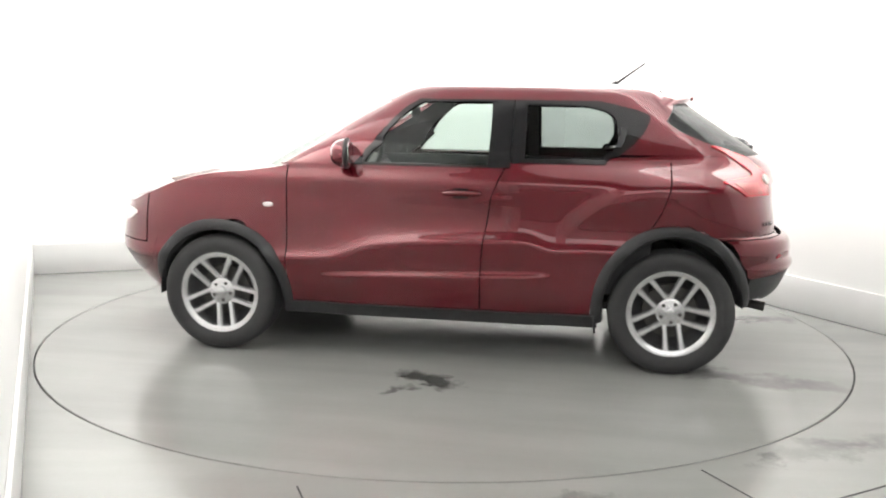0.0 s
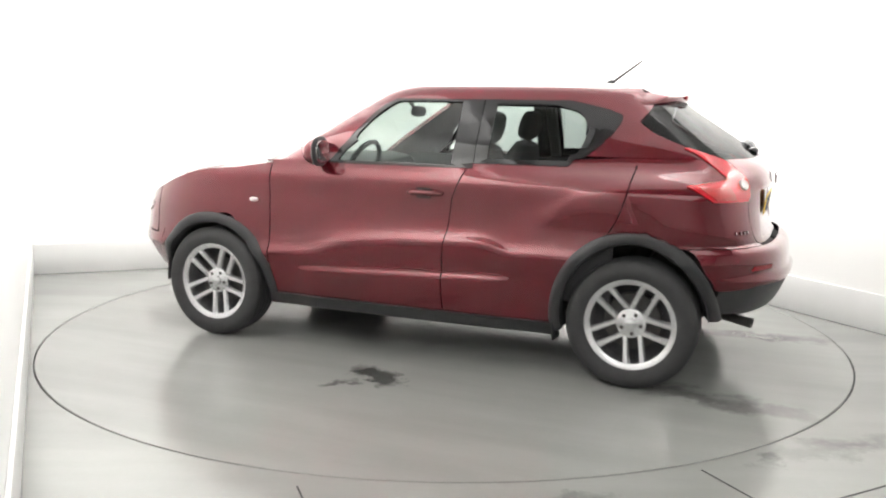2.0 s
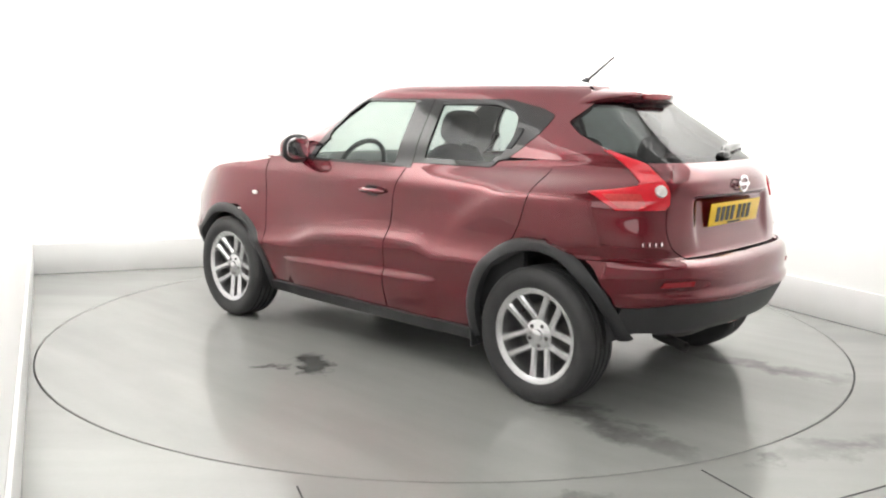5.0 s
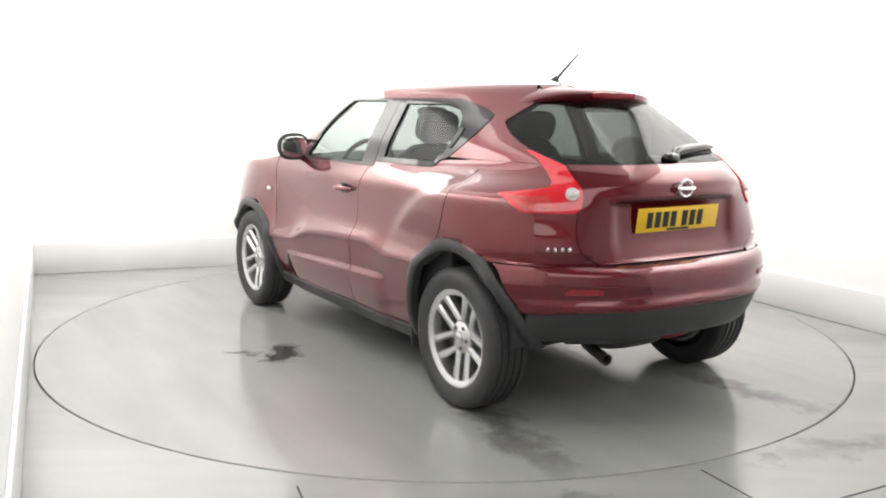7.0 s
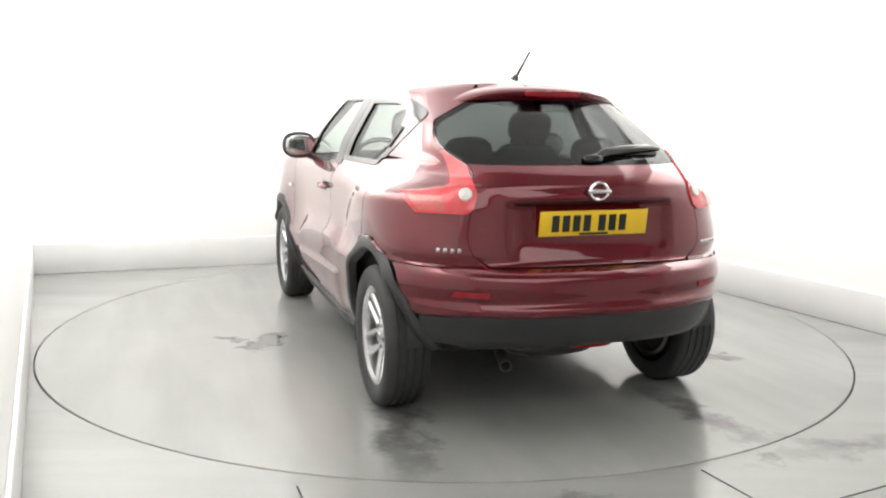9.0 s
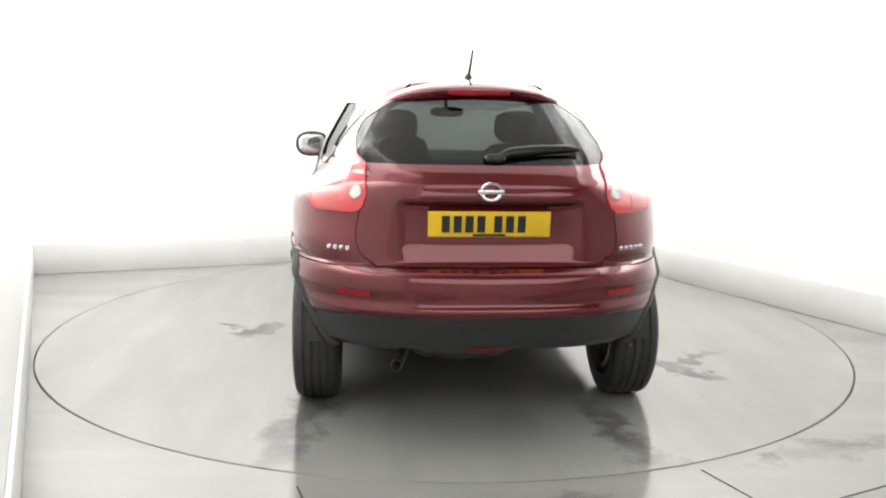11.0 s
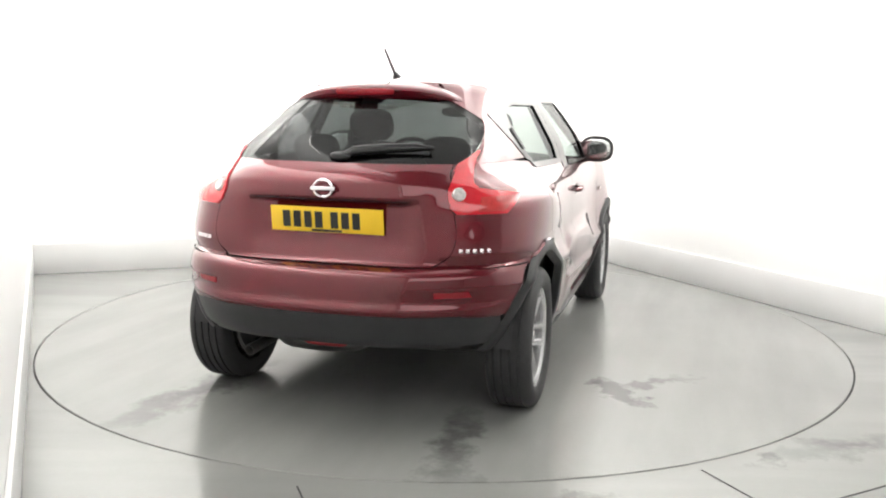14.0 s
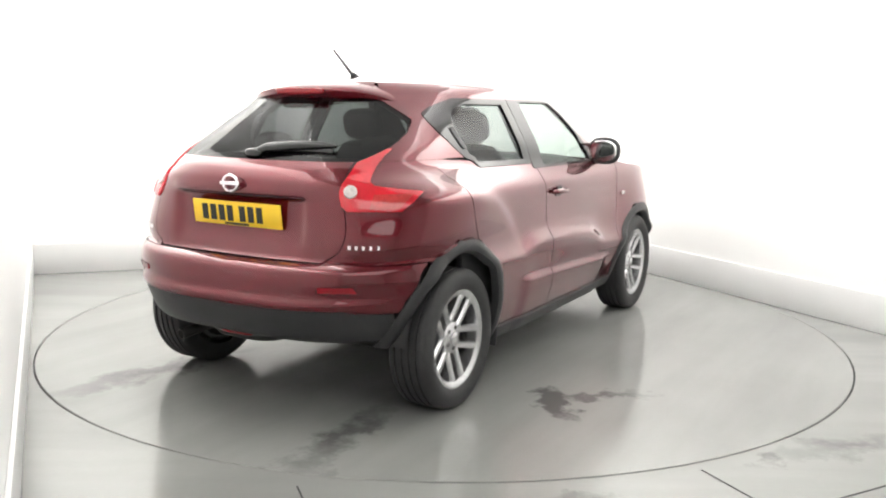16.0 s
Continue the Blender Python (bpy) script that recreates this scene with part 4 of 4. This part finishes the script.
def inner_shell():
    """A dark lining close behind the panels, so that the joints read as dark gaps."""
    for k in (False, True):
        g = cols_grid([(("x", 1.70), 0.34, 0.88), (("x", 0.9), 0.25, 1.05), (("x", -0.3), 0.25, 1.08), (("x", -0.85), 0.25, 1.10), (("x", -1.62), 0.45, 1.14), (MID, 0.42, 1.15)], m=14, n=70, off=-0.03, low=lambda u, lo: arch_low(1, -0.0)(u, arch_low(-1, -0.0)(u, lo)))
        sheet("inner_shell", g, PIT, car, rim=0, mirror=k)
    part("underbody", box((2.8, 1.05, 0.06), (0.25, 0, 0.30), 0.02), TRIM, car, "dark underside")
    part("rear_underbody", box((0.40, 1.0, 0.10), (-1.62, 0, 0.45), 0.03), TRIM, car)
    ex = part("exhaust_silencer", pillow((0.30, 0.46, 0.13), (-1.60, 0.10, 0.355), 3), DARKMETAL, car, "dull metal exhaust box")
    part("tail_pipe", pipe(), DARKMETAL, car, "dark round exhaust tail pipe")
    part("rear_axle", tube([(-1.27, -0.66, 0.30), (-1.24, -0.4, 0.25), (-1.24, 0.4, 0.25), (-1.27, 0.66, 0.30)], 0.035, 10), DARKMETAL, car, "dark rear axle beam")
    for sy in (1, -1):
        part("mud_flap", box((0.012, 0.12, 0.10), (-0.862, 0.775 * sy, 0.255), 0.003, rot=Matrix.Rotation(radians(8), 4, "Y")), BLACK, car, "small black flap before the rear wheel")
    part("fog_lamp", pillow((0.03, 0.20, 0.03), (-1.85, 0.0, 0.385), 3), REFLECTOR, car, "red rear fog light under the bumper")


def pipe():
    bm = bmesh.new()
    v, f = revolve([(0.024, -0.12), (0.026, 0.02), (0.027, 0.07), (0.023, 0.07), (0.023, -0.05)], 20)
    me = bpy.data.meshes.new("tmp")
    m = Matrix.Translation((-1.755, 0.375, 0.315)) @ Matrix.Rotation(radians(78), 4, "Z") @ Matrix.Rotation(radians(-8), 4, "X")
    me.from_pydata([tuple(m @ Vector(p)) for p in v], [], f)
    bm.from_mesh(me)
    return bm


def tail_details(tail):
    plate = part("number_plate", box((0.006, 0.52, 0.111), (-1.8365, 0, 0.922), 0.003, rot=Matrix.Rotation(radians(-7), 4, "Y")), YELLOW, tail, "yellow rear number plate")
    m = Matrix.Translation((-1.8405, 0, 0.922)) @ Matrix.Rotation(radians(-7), 4, "Y")
    for k in range(7):
        y = 0.185 - k * 0.05 - (0.022 if k > 3 else 0)
        part("plate_bar", box((0.002, 0.034, 0.072), m @ Vector((-0.0005, y, 0)), 0, rot=Matrix.Rotation(radians(-7), 4, "Y")), INK, plate, "dark bar", smooth=False)
    part("plate_strip", box((0.002, 0.14, 0.010), m @ Vector((-0.0005, 0, -0.047)), 0, rot=Matrix.Rotation(radians(-7), 4, "Y")), INK, plate, smooth=False)
    # round chrome emblem: ring with a cross bar
    em = bmesh.new()
    tube([(-1.872, 0.042 * math.cos(2 * math.pi * k / 28), 1.061 + 0.036 * math.sin(2 * math.pi * k / 28)) for k in range(29)], 0.0065, 8, em)
    box((0.008, 0.112, 0.017), (-1.876, 0, 1.061), 0.003, bm=em)
    part("emblem", em, CHROME, tail, "chrome ring emblem with a bar")
    # chrome letters as bars
    for y0, name, n in ((0.675, "model_badge", 4), (-0.585, "engine_badge", 5)):
        for k in range(n):
            y = y0 - k * 0.026
            z = 0.812
            p = surf(u_of(("y", abs(y)), z), z, 0.003)
            part(name, box((0.004, 0.017, 0.019), (p[0], math.copysign(p[1], y), p[2]), 0.002), CHROME, car, "small chrome badge bar")
    # wiper
    w = part("rear_wiper", tube([(-1.752, -0.03, 1.188), (-1.725, -0.09, 1.214), (-1.700, -0.20, 1.224), (-1.670, -0.34, 1.232), (-1.650, -0.42, 1.230)], [0.016, 0.024, 0.026, 0.020, 0.008], 12), GLOSSBLACK, car, "black rear wiper arm")
    part("wiper_hub", pillow((0.05, 0.10, 0.045), (-1.745, -0.03, 1.190), 2.6), GLOSSBLACK, w)
    part("wiper_blade", tube([(-1.735, 0.0, 1.192), (-1.710, -0.16, 1.202), (-1.655, -0.40, 1.208)], 0.011, 8), BLACK, w)
    # bumper reflectors
    for sy in (1, -1):
        g = rows_grid([(0.628, ("y", 0.64), ("y", 0.50)), (0.652, ("y", 0.63), ("y", 0.50))], m=4, n=10, off=0.009)
        sheet("rear_reflector", g, REFLECTOR, car, "red rear reflector strip", rim=0.006, mirror=sy < 0)
    part("lip_line", tube([surf_point(y, 1.012, 0.001) for y in np.linspace(-0.37, 0.37, 15)], 0.004, 6), GLOSSBLACK, tail)


def surf_point(y, z, off):
    p = surf(u_of(("y", abs(float(y))), z), z, off)
    return (float(p[0]), math.copysign(float(p[1]), y), z)


def small_details():
    for k in (False, True):
        sy = -1 if k else 1
        p = surf(u_of(("x", 0.965), 0.853), 0.853, 0.004)
        part("side_repeater", pillow((0.062, 0.016, 0.028), (p[0], p[1] * sy, p[2]), 2.4), WHITELENS, car, "small clear side repeater")
    a = part("aerial_base", tube([(-0.905, 0, 1.523), (-0.93, 0, 1.550), (-0.945, 0, 1.573)], [0.040, 0.026, 0.011], 12), BLACK, car, "black roof aerial foot")
    part("aerial_mast", tube([(-0.94, 0, 1.560), (-1.108, 0, 1.683)], [0.0085, 0.0055], 8), BLACK, a, "thin black aerial rod")


tail = body_panels()
doors()
cabin()
tail_lamps()
for wx in (WHEEL_X, -WHEEL_X):
    for wy in (1, -1):
        wheel_at(wx, wy)
mirrors()
interior()
inner_shell()
tail_details(tail)
small_details()


# ---------------------------------------------------------------- the turning
def turn(t):
    return ((0.00121888 * t - 0.0367069) * t - 6.596052) * t + 170.442


def motions():
    rows_t, rows_c = [], []
    for k in range(17):
        a = turn(k)
        c, s = math.cos(radians(a)), math.sin(radians(a))
        rows_t.append((k, pose(0, 0, 0, 0, 0, a)))
        rows_c.append((k, pose(-0.095 * c + 0.0136 * s, -0.095 * s - 0.0136 * c, 0.0, 0, 0, a)))
    walk(table, rows_t)
    walk(car, rows_c)


motions()
